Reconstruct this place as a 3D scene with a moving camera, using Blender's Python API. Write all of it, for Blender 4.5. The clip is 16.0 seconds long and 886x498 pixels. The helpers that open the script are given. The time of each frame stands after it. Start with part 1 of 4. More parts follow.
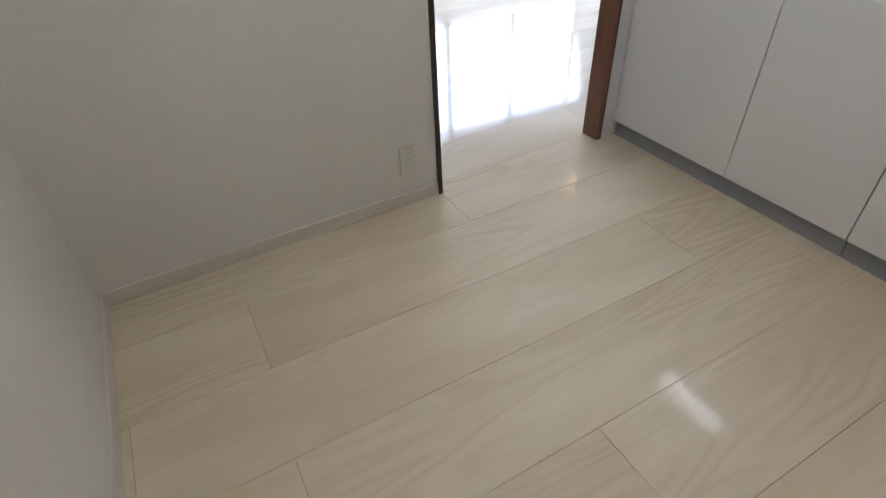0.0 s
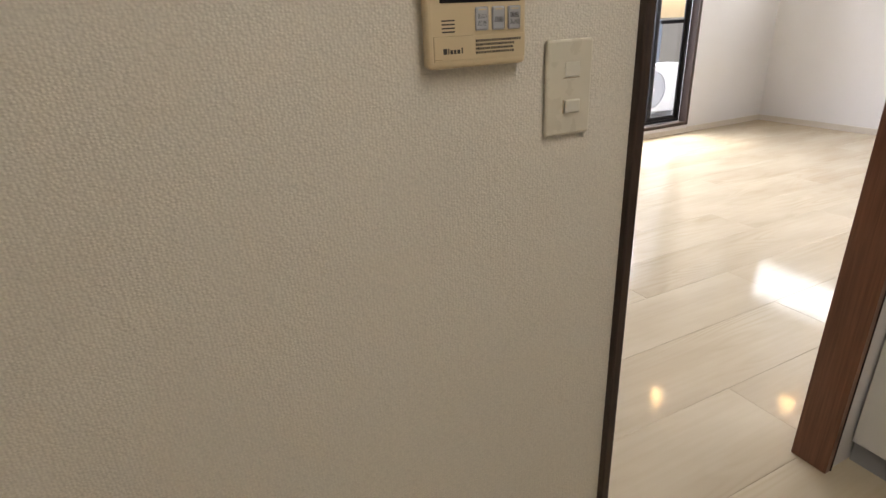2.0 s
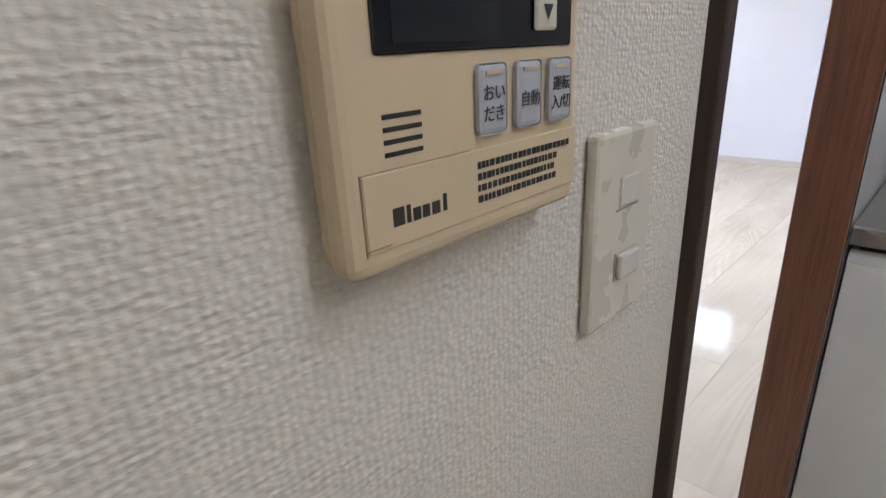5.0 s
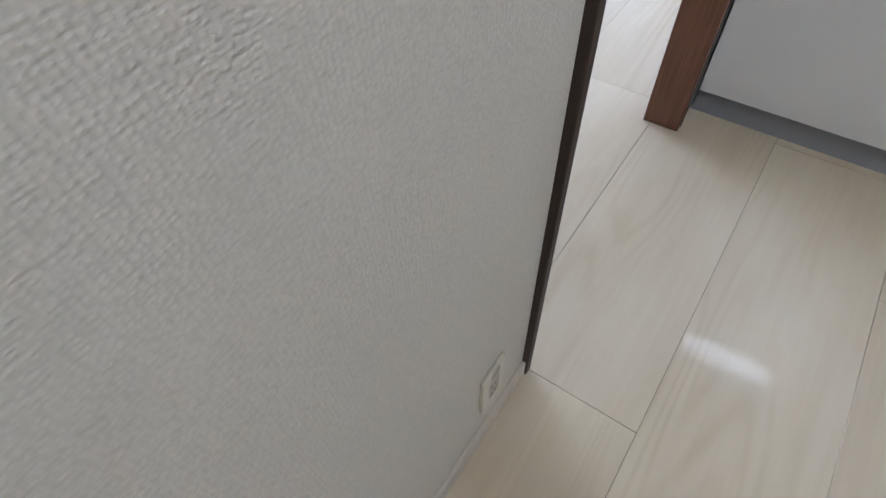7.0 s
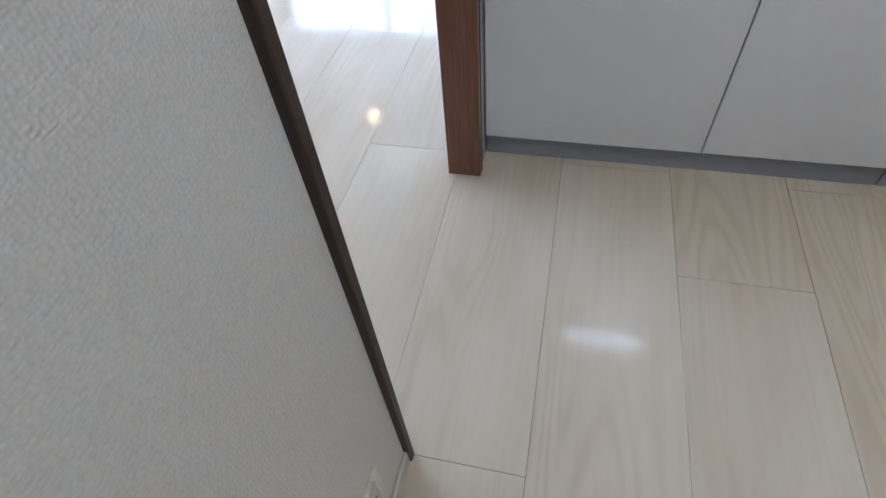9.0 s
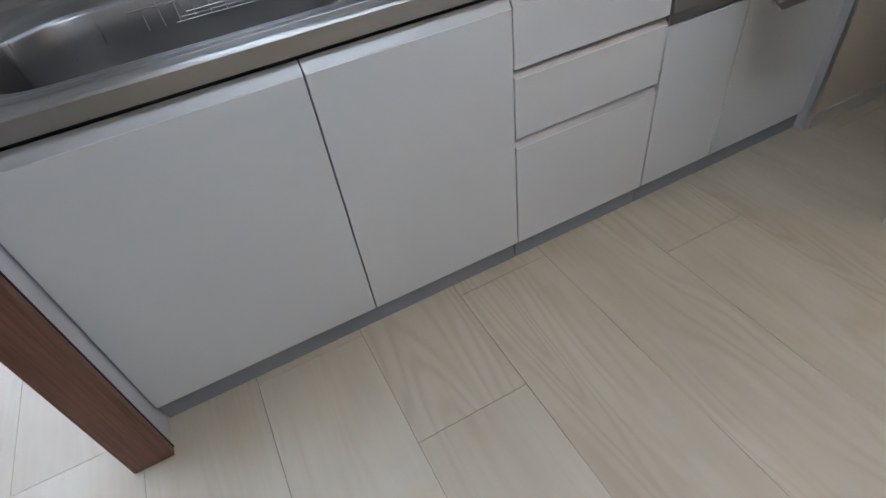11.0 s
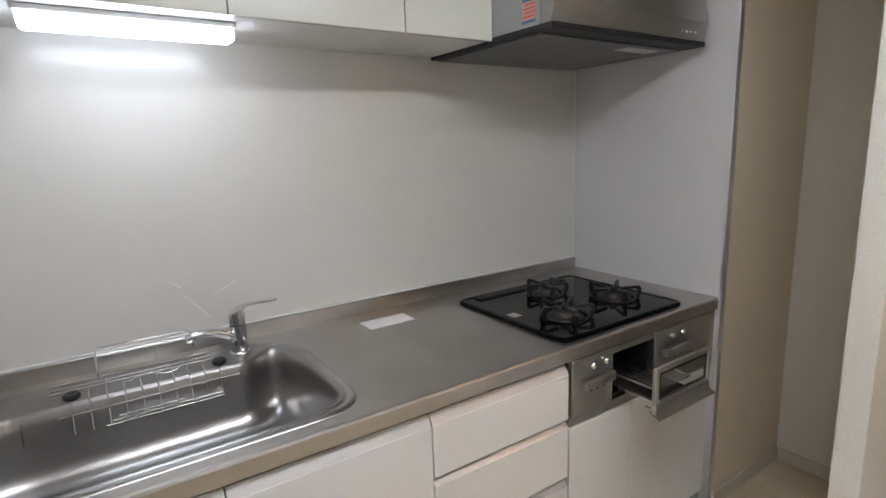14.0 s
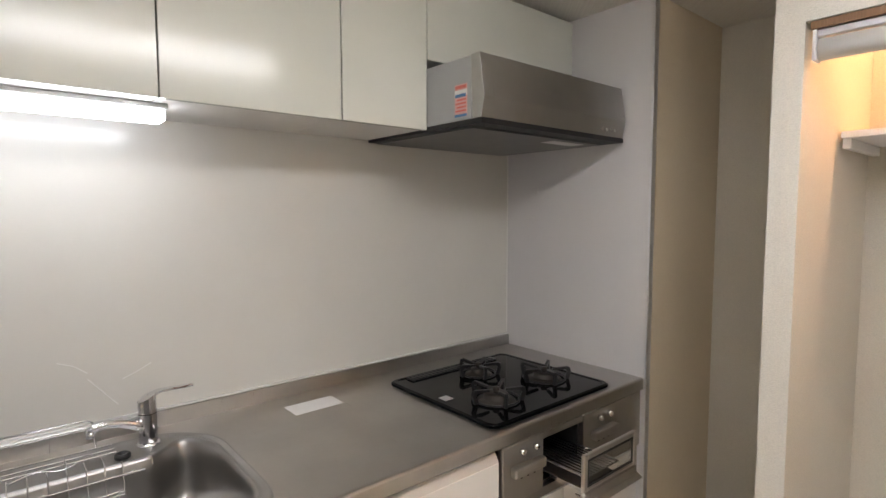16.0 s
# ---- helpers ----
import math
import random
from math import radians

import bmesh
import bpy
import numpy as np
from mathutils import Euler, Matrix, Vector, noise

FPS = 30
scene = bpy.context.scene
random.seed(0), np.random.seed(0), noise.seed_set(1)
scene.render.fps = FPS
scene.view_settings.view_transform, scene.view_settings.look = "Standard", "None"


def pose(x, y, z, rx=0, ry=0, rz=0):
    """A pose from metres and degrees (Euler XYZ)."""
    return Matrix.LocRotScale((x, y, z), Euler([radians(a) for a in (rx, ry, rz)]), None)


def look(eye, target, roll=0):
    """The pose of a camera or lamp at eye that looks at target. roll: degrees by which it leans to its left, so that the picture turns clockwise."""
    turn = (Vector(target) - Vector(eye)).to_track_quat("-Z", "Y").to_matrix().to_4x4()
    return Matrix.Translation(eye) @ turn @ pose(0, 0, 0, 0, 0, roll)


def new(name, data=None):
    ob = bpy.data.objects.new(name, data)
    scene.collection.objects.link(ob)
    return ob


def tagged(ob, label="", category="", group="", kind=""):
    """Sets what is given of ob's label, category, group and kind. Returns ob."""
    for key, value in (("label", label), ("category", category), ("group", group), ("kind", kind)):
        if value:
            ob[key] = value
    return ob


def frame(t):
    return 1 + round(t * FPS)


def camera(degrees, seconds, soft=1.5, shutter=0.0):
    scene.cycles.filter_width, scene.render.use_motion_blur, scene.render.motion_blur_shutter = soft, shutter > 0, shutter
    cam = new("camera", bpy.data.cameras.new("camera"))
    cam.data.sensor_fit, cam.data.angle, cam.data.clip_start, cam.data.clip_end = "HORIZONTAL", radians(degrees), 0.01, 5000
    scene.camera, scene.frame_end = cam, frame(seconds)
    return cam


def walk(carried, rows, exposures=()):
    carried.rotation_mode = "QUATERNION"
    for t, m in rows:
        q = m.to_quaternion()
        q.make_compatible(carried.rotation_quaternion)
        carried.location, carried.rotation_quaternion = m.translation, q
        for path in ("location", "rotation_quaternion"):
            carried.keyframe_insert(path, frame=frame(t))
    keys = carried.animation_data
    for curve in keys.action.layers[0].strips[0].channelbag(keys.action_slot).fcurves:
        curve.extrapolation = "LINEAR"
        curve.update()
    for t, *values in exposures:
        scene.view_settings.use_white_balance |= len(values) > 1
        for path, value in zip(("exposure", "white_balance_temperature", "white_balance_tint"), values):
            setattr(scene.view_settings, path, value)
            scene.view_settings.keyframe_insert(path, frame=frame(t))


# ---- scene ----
cam = camera(79.7, 16.0)
PATH = [
    (0, (-0.874, -1.688, 1.231), (-0.162, -0.307, -0.029), -2.9),
    (0.5, (-0.802, -1.395, 1.211), (-0.19, 0.069, -0.007), -4.2),
    (1, (-0.716, -1.137, 1.217), (-0.143, 0.392, 0.062), -4.4),
    (1.5, (-0.642, -0.845, 1.196), (-0.035, 0.795, 0.225), -3.4),
    (2, (-0.59, -0.577, 1.242), (0.191, 1.09, 0.462), -3.0),
    (2.5, (-0.532, -0.385, 1.281), (0.465, 1.246, 0.693), -3.1),
    (3, (-0.451, -0.238, 1.29), (0.699, 1.32, 0.789), -3.3),
    (3.2, (-0.426, -0.201, 1.293), (0.739, 1.338, 0.769), -2.9),
    (5.3, (-0.414, -0.139, 1.245), (0.922, 1.115, 0.443), -3.4),
    (5.5, (-0.402, -0.135, 1.208), (0.909, 1.059, 0.282), -3.8),
    (6, (-0.469, -0.159, 1.081), (0.789, 0.898, -0.059), -2.8),
    (6.2, (-0.460, -0.156, 1.068), (0.740, 0.832, -0.190), -3.0),
    (6.5, (-0.451, -0.153, 1.063), (0.644, 0.723, -0.364), -3.3),
    (7, (-0.444, -0.163, 1.027), (0.493, 0.578, -0.577), -4.3),
    (7.5, (-0.435, -0.155, 1.015), (0.461, 0.504, -0.647), -4.5),
    (8, (-0.428, -0.156, 1.02), (0.505, 0.46, -0.639), -4.8),
    (8.5, (-0.41, -0.167, 1.041), (0.64, 0.378, -0.572), -5.2),
    (9, (-0.335, -0.227, 1.112), (0.888, 0.151, -0.425), -6.2),
    (9.5, (-0.177, -0.325, 1.148), (1.177, -0.223, -0.32), -8.3),
    (10, (-0.076, -0.408, 1.186), (1.266, -0.603, -0.285), -10.2),
    (12.3, (-0.077, -0.465, 1.283), (1.331, -1.318, 0.148), -3.2),
    (12.5, (-0.077, -0.463, 1.305), (1.376, -1.349, 0.254), -3.0),
    (13, (-0.082, -0.464, 1.356), (1.467, -1.427, 0.535), -2.6),
    (13.5, (-0.082, -0.474, 1.406), (1.525, -1.507, 0.813), -2.4),
    (14, (-0.074, -0.471, 1.461), (1.559, -1.561, 1.08), -2.0),
    (14.5, (-0.071, -0.474, 1.501), (1.577, -1.59, 1.305), -1.8),
    (15, (-0.069, -0.473, 1.511), (1.568, -1.617, 1.396), -0.8),
    (15.5, (-0.075, -0.492, 1.509), (1.509, -1.707, 1.386), -0.5),
    (16, (-0.088, -0.497, 1.517), (1.435, -1.785, 1.371), -0.1),
]

EXPOSURES = [(0.0, 0.02, 5900, 9), (1.0, 0.02, 6400, 10), (1.5, 0.0, 7200, 12), (2.0, -0.1, 7400, 12), (2.5, -0.2, 6700, 12), (3.0, -0.3, 6100, 10), (5.3, 0.15, 5900, 13), (7.0, 0.2, 5500, 10),
             (8.0, 0.2, 5500, 10), (9.0, 0.1, 5300, 10), (9.5, -0.15, 5000, 9), (10.0, -0.3, 5600, 10), (12.3, 0.7, 4950, 8), (13.5, 0.65, 5800, 11), (14.5, 0.68, 6400, 12), (16.0, 0.75, 6700, 13)]
walk(cam, [(t, look(eye, target, roll)) for t, eye, target, roll in PATH], EXPOSURES)

# ---- light ----
world = bpy.data.worlds.new("world")
scene.world = world
world.use_nodes = True
wn = world.node_tree
sky = wn.nodes.new("ShaderNodeTexSky")
sky.sky_type, sky.sun_disc = "NISHITA", False
sky.sun_elevation, sky.sun_rotation = radians(52), radians(60)
wn.links.new(sky.outputs[0], wn.nodes["Background"].inputs[0])
wn.nodes["Background"].inputs[1].default_value = 0.15


def lamp(name, kind, m, energy, color, size=None, size_y=None, angle=None):
    d = bpy.data.lights.new(name, kind)
    d.energy, d.color = energy, color
    if size:
        d.shape, d.size, d.size_y = "RECTANGLE", size, size_y
    if angle:
        d.angle = radians(angle)
    ob = new(name, d)
    ob.matrix_world = m
    return ob


lamp("sun", "SUN", look((3, 8, 9), (3.6, 5.0, 4.3)), 3.5, (1.0, 0.95, 0.88), angle=0.6)
# sky light entering by the two living room windows
lamp("window_light_balcony", "AREA", look((2.9, 5.28, 1.92), (2.8, 2.2, 0.9)), 390, (0.71, 0.79, 1.0), 5.0, 1.45)
lamp("window_light_side", "AREA", look((5.86, 2.4, 2.05), (0, 2.4, 1.6)), 38, (0.78, 0.87, 1.0), 1.9, 0.75)

# ---- materials ----


def mat(name, base, rough=0.5, metal=0.0, coat=0.0, spec=None):
    m = bpy.data.materials.new(name)
    m.use_nodes = True
    b = m.node_tree.nodes["Principled BSDF"]
    b.inputs["Base Color"].default_value = (*base, 1)
    b.inputs["Roughness"].default_value = rough
    b.inputs["Metallic"].default_value = metal
    b.inputs["Coat Weight"].default_value = coat
    b.inputs["Coat Roughness"].default_value = 0.06
    if spec is not None:
        b.inputs["Specular IOR Level"].default_value = spec
    return m


def node(m, kind, **vals):
    n = m.node_tree.nodes.new(kind)
    for k, v in vals.items():
        n.inputs[k].default_value = v
    return n


def link(m, a, b):
    m.node_tree.links.new(a, b)


def coords(m, scale, randomise=False):
    """World position, scaled, shifted by each object's own random number if asked."""
    g = node(m, "ShaderNodeNewGeometry")
    mp = node(m, "ShaderNodeMapping", Scale=scale)
    if randomise:
        info = node(m, "ShaderNodeObjectInfo")
        mul = node(m, "ShaderNodeVectorMath")
        mul.operation = "MULTIPLY_ADD"
        mul.inputs[1].default_value = (17.0, 9.0, 5.0)
        link(m, info.outputs["Random"], mul.inputs[0])
        link(m, g.outputs["Position"], mul.inputs[2])
        link(m, mul.outputs[0], mp.inputs["Vector"])
    else:
        link(m, g.outputs["Position"], mp.inputs["Vector"])
    return mp.outputs[0]


def wall_coords(m, su, sz):
    """Along-the-wall and height coordinates for upright walls."""
    g = node(m, "ShaderNodeNewGeometry")
    sp = node(m, "ShaderNodeSeparateXYZ")
    link(m, g.outputs["Position"], sp.inputs[0])
    add = node(m, "ShaderNodeMath")
    link(m, sp.outputs[0], add.inputs[0])
    link(m, sp.outputs[1], add.inputs[1])
    cb = node(m, "ShaderNodeCombineXYZ")
    link(m, add.outputs[0], cb.inputs[0])
    link(m, sp.outputs[2], cb.inputs[1])
    mp = node(m, "ShaderNodeMapping", Scale=(su, sz, 1))
    link(m, cb.outputs[0], mp.inputs["Vector"])
    return mp.outputs[0]


def noise_tex(m, vec, detail=3.0, rough=0.55, scale=1.0, distort=0.0):
    n = node(m, "ShaderNodeTexNoise", Scale=scale, Detail=detail, Roughness=rough, Distortion=distort)
    link(m, vec, n.inputs["Vector"])
    return n.outputs["Fac"]


def ramp(m, fac, stops):
    r = node(m, "ShaderNodeValToRGB")
    e = r.color_ramp.elements
    while len(e) < len(stops):
        e.new(0.5)
    for k, (p, c) in enumerate(stops):
        e[k].position, e[k].color = p, (*c, 1)
    link(m, fac, r.inputs[0])
    return r.outputs[0]


def to_base(m, col):
    link(m, col, m.node_tree.nodes["Principled BSDF"].inputs["Base Color"])


def to_rough(m, fac, lo, hi):
    r = node(m, "ShaderNodeMapRange")
    r.inputs["To Min"].default_value, r.inputs["To Max"].default_value = lo, hi
    link(m, fac, r.inputs[0])
    link(m, r.outputs[0], m.node_tree.nodes["Principled BSDF"].inputs["Roughness"])


def to_bump(m, fac, strength, distance):
    b = node(m, "ShaderNodeBump", Strength=strength, Distance=distance)
    link(m, fac, b.inputs["Height"])
    link(m, b.outputs[0], m.node_tree.nodes["Principled BSDF"].inputs["Normal"])


def blend(m, a, b, mode="MULTIPLY", fac=1.0):
    x = node(m, "ShaderNodeMix")
    x.data_type, x.blend_type = "RGBA", mode
    x.inputs[0].default_value = fac
    link(m, a, x.inputs[6])
    link(m, b, x.inputs[7])
    return x.outputs[2]


def math_node(m, op, a, b):
    x = node(m, "ShaderNodeMath")
    x.operation = op
    for k, v in enumerate((a, b)):
        if isinstance(v, (int, float)):
            x.inputs[k].default_value = v
        else:
            link(m, v, x.inputs[k])
    return x.outputs[0]


def wallpaper(name, base):
    m = mat(name, base, 0.85, spec=0.25)
    weave = node(m, "ShaderNodeTexVoronoi", Scale=1.0, Randomness=0.55)
    weave.feature = "SMOOTH_F1"
    weave.inputs["Smoothness"].default_value = 0.7
    link(m, wall_coords(m, 250, 330), weave.inputs["Vector"])
    weft = noise_tex(m, wall_coords(m, 130, 380), 2.0, 0.5)
    hgt = math_node(m, "SUBTRACT", math_node(m, "MULTIPLY", weft, 0.55), math_node(m, "MULTIPLY", weave.outputs["Distance"], 0.75))
    hgt = math_node(m, "ADD", hgt, 0.6)
    d = tuple(c * 0.90 for c in base)
    l = tuple(min(1, c * 1.03) for c in base)
    fine = ramp(m, hgt, [(0.30, d), (0.72, l)])
    soft = ramp(m, noise_tex(m, wall_coords(m, 1.3, 1.1), 3.0), [(0.3, (0.95, 0.945, 0.93)), (0.7, (1, 1, 1))])
    to_base(m, blend(m, fine, soft))
    to_bump(m, hgt, 0.85, 0.0020)
    return m


def wood_trim(name, dark, light, rough=0.35):
    m = mat(name, dark, rough)
    grain = noise_tex(m, coords(m, (160, 160, 5)), 5.0, 0.6)
    to_base(m, ramp(m, grain, [(0.3, dark), (0.72, light)]))
    to_bump(m, grain, 0.15, 0.0006)
    return m


def plank_wood():
    m = mat("plank_wood", (0.64, 0.58, 0.5), 0.1, spec=0.4)
    field = noise_tex(m, coords(m, (0.75, 5.2, 1), True), 1.6, 0.45, 1.0, 0.35)
    rings = math_node(m, "SINE", math_node(m, "MULTIPLY", field, 105.0), 0.0)
    mask = noise_tex(m, coords(m, (0.9, 2.6, 1), True), 2.0)
    amt = node(m, "ShaderNodeMapRange")
    amt.inputs["From Min"].default_value, amt.inputs["From Max"].default_value = 0.38, 0.62
    link(m, mask, amt.inputs[0])
    shaped = math_node(m, "MULTIPLY", math_node(m, "MULTIPLY", math_node(m, "ADD", rings, 1.0), 0.5), amt.outputs[0])
    fig = ramp(m, shaped, [(0.0, (1, 1, 1)), (0.45, (0.985, 0.98, 0.972)), (1.0, (0.915, 0.893, 0.86))])
    streak = noise_tex(m, coords(m, (2.2, 60, 1), True), 4.0, 0.55)
    fib = ramp(m, streak, [(0.28, (0.96, 0.95, 0.935)), (0.62, (1, 1, 1))])
    patch = ramp(m, noise_tex(m, coords(m, (1.4, 4.5, 1), True), 3.0), [(0.3, (0.56, 0.47, 0.335)), (0.7, (0.665, 0.58, 0.43))])
    to_base(m, blend(m, blend(m, patch, fig), fib))
    to_rough(m, streak, 0.065, 0.125)
    both = math_node(m, "ADD", math_node(m, "MULTIPLY", streak, 0.10), math_node(m, "MULTIPLY", shaped, 0.12))
    to_bump(m, both, 0.10, 0.0006)
    return m


def steel(name, base, rough_lo, rough_hi, scale=(400, 6, 6), bump=0.03):
    m = mat(name, base, rough_lo, 1.0)
    n = noise_tex(m, coords(m, scale), 4.0, 0.6)
    to_rough(m, n, rough_lo, rough_hi)
    blot = noise_tex(m, coords(m, (5, 5, 5)), 4.0)
    d = tuple(c * 0.86 for c in base)
    to_base(m, ramp(m, blot, [(0.3, d), (0.7, base)]))
    to_bump(m, n, bump, 0.0004)
    return m


def painted(name, base, rough, coat=0.0, vary=0.04):
    m = mat(name, base, rough, 0.0, coat)
    n = noise_tex(m, coords(m, (3, 3, 3)), 5.0)
    d = tuple(c * (1 - vary) for c in base)
    to_base(m, ramp(m, n, [(0.3, d), (0.7, base)]))
    to_rough(m, noise_tex(m, coords(m, (9, 9, 9)), 5.0), max(0.02, rough - 0.05), rough + 0.05)
    to_bump(m, noise_tex(m, coords(m, (140, 140, 140)), 2.0), 0.03, 0.0005)
    return m


def glow(name, color, strength):
    m = mat(name, color, 0.4)
    b = m.node_tree.nodes["Principled BSDF"]
    b.inputs["Emission Color"].default_value = (*color, 1)
    b.inputs["Emission Strength"].default_value = strength
    return m


def glass(name, tint=(1, 1, 1), rough=0.0):
    m = mat(name, tint, rough)
    m.node_tree.nodes["Principled BSDF"].inputs["Transmission Weight"].default_value = 1.0
    m.node_tree.nodes["Principled BSDF"].inputs["IOR"].default_value = 1.45
    return m


M_WALL = wallpaper("woven_wallpaper", (0.72, 0.68, 0.605))
M_TAN = wallpaper("tan_wallpaper", (0.74, 0.63, 0.47))
M_CEIL = wallpaper("ceiling_paper", (0.80, 0.77, 0.72))
M_PLANK = plank_wood()
M_GAP = mat("plank_joint", (0.20, 0.16, 0.12), 0.8)
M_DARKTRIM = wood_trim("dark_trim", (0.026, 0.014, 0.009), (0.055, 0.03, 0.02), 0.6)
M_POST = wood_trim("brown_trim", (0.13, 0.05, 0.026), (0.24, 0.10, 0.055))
M_BASE = painted("cream_baseboard", (0.62, 0.56, 0.47), 0.4)
M_DOOR = painted("white_laminate", (0.74, 0.725, 0.70), 0.32)
M_UPPER = painted("gloss_cream_laminate", (0.69, 0.70, 0.635), 0.16)
M_CARCASS = painted("carcass_white", (0.70, 0.68, 0.65), 0.45)
M_LIP = mat("handle_strip", (0.58, 0.57, 0.55), 0.45, 0.5)
M_KICK = painted("grey_kickboard", (0.30, 0.31, 0.33), 0.35)
# stands in for shade in cabinet gaps; gasket and hood base are truly black
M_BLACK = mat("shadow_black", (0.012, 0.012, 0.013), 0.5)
M_STEEL = steel("worktop_steel", (0.52, 0.50, 0.475), 0.24, 0.36, (6, 300, 6))
M_SINK = steel("sink_steel", (0.40, 0.39, 0.38), 0.25, 0.33, (8, 120, 8), 0.0)
M_CHROME = mat("chrome", (0.80, 0.80, 0.82), 0.06, 1.0)
M_WIRE = mat("rack_wire", (0.72, 0.72, 0.73), 0.18, 1.0)
M_SPLASH = painted("splash_panel", (0.70, 0.68, 0.635), 0.23, 0.15)
M_SIDE = painted("side_panel_white", (0.70, 0.685, 0.69), 0.25, 0.1)
M_ALU = mat("aluminium_edge", (0.70, 0.70, 0.72), 0.3, 0.9)
M_HOBGLASS = mat("black_glass", (0.003, 0.003, 0.0035), 0.05, spec=0.16)
M_ENAMEL = painted("black_enamel", (0.012, 0.012, 0.013), 0.35)
M_BURNER = mat("burner_metal", (0.07, 0.062, 0.055), 0.45, 0.8)
M_GRILL = steel("grill_front_steel", (0.52, 0.50, 0.48), 0.28, 0.40, (6, 260, 6))
M_GRILLIN = mat("grill_cavity", (0.02, 0.02, 0.02), 0.6)
M_HOOD = steel("hood_silver", (0.45, 0.44, 0.42), 0.36, 0.48, (6, 300, 6))
M_HOODSIDE = painted("hood_grey_paint", (0.43, 0.44, 0.445), 0.4)
M_FILTER = painted("hood_filter_panel", (0.10, 0.10, 0.10), 0.3)
M_TUBE = glow("fluorescent_diffuser", (0.86, 0.92, 1.0), 8.0)
M_LAMPBODY = painted("lamp_body_white", (0.8, 0.8, 0.8), 0.35)
M_BEIGE = painted("aged_beige_plastic", (0.64, 0.52, 0.34), 0.38)
M_SCREEN = mat("remote_display", (0.008, 0.009, 0.013), 0.12)
M_LCD = mat("remote_lcd", (0.016, 0.019, 0.024), 0.2)
M_KEY = painted("grey_key", (0.44, 0.45, 0.48), 0.4)
M_INK = mat("print_ink", (0.03, 0.027, 0.025), 0.6)
# seams of the remote's flap; on the switch it paints rocker shading
M_SEAM_SHADE = mat("seam_and_shade_line", (0.30, 0.23, 0.14), 0.6)
M_PLATE = painted("ivory_plate", (0.63, 0.59, 0.49), 0.28)
M_ROCKER = painted("ivory_rocker", (0.68, 0.655, 0.57), 0.25)
M_PAPER = mat("note_paper", (0.82, 0.81, 0.79), 0.7)
M_RED = mat("sticker_red", (0.72, 0.18, 0.15), 0.5)
M_BLUE = mat("sticker_blue", (0.08, 0.22, 0.45), 0.5)
M_PINK = mat("sticker_pink", (0.76, 0.42, 0.38), 0.5)
M_LIVING = wallpaper("living_wallpaper", (0.77, 0.76, 0.75))
M_SASH = mat("bronze_sash", (0.022, 0.022, 0.026), 0.35, 0.5)
M_GLASS = glass("window_glass")
M_OVENGLASS = glass("oven_glass", (0.75, 0.75, 0.73), 0.02)
M_BLIND = painted("blind_fabric", (0.70, 0.68, 0.64), 0.7)
M_WHITE = painted("white_plastic", (0.78, 0.78, 0.78), 0.35)
M_ACBODY = painted("ac_body", (0.72, 0.72, 0.70), 0.45)
M_ACGREY = painted("ac_fan_guard", (0.50, 0.51, 0.53), 0.5)
M_CONC = painted("balcony_concrete", (0.36, 0.36, 0.36), 0.85, 0.0, 0.2)
M_PARAPET = painted("parapet_blue_grey", (0.26, 0.31, 0.38), 0.8, 0.0, 0.1)
M_FAR = painted("distant_render", (0.55, 0.55, 0.53), 0.9, 0.0, 0.1)
M_WARM = glow("warm_bulb", (1.0, 0.56, 0.28), 170.0)
M_DOWN = glow("downlight_bulb", (1.0, 0.60, 0.26), 85.0)
M_CEILLAMP = glow("ceiling_lamp_diffuser", (0.97, 0.98, 1.0), 13.0)
M_GROUND = painted("ground_dust", (0.25, 0.24, 0.22), 0.9, 0.0, 0.2)
M_CAULK = mat("white_caulk", (0.78, 0.77, 0.74), 0.5)
M_BROWNHEAD = wood_trim("header_brown", (0.16, 0.085, 0.04), (0.24, 0.135, 0.07))

# ---- builders ----


def box(x0, x1, y0, y1, z0, z1, bev=0.0, seg=1, bm=None):
    bm = bm or bmesh.new()
    m = Matrix.Translation(((x0 + x1) / 2, (y0 + y1) / 2, (z0 + z1) / 2)) @ Matrix.Diagonal((abs(x1 - x0), abs(y1 - y0), abs(z1 - z0), 1))
    r = bmesh.ops.create_cube(bm, size=1, matrix=m)
    if bev:
        es = {e for v in r["verts"] for e in v.link_edges}
        bmesh.ops.bevel(bm, geom=list(es), offset=bev, segments=seg, affect="EDGES", profile=0.5)
    return bm


def tube(bm, pts, r, n=8, closed=False):
    """A round wire along points; r is one radius or one for each point."""
    pts = [Vector(p) for p in pts]
    rings, up = [], Vector((0.31, 0.17, 0.93))
    for k, p in enumerate(pts):
        a = pts[k - 1] if k or closed else p
        b = pts[(k + 1) % len(pts)] if k < len(pts) - 1 or closed else p
        d = (b - a).normalized()
        u = d.cross(up)
        if u.length < 0.05:
            u = d.cross(Vector((1, 0, 0)))
        u.normalize()
        w = d.cross(u)
        rr = r[k] if isinstance(r, (list, tuple)) else r
        rings.append([bm.verts.new(p + rr * (math.cos(q) * u + math.sin(q) * w)) for q in (2 * math.pi * i / n for i in range(n))])
    pairs = list(zip(rings, rings[1:])) + ([(rings[-1], rings[0])] if closed else [])
    for a, b in pairs:
        for i in range(n):
            bm.faces.new((a[i], a[(i + 1) % n], b[(i + 1) % n], b[i]))
    if not closed:
        bm.faces.new(rings[0][::-1])
        bm.faces.new(rings[-1])
    return bm


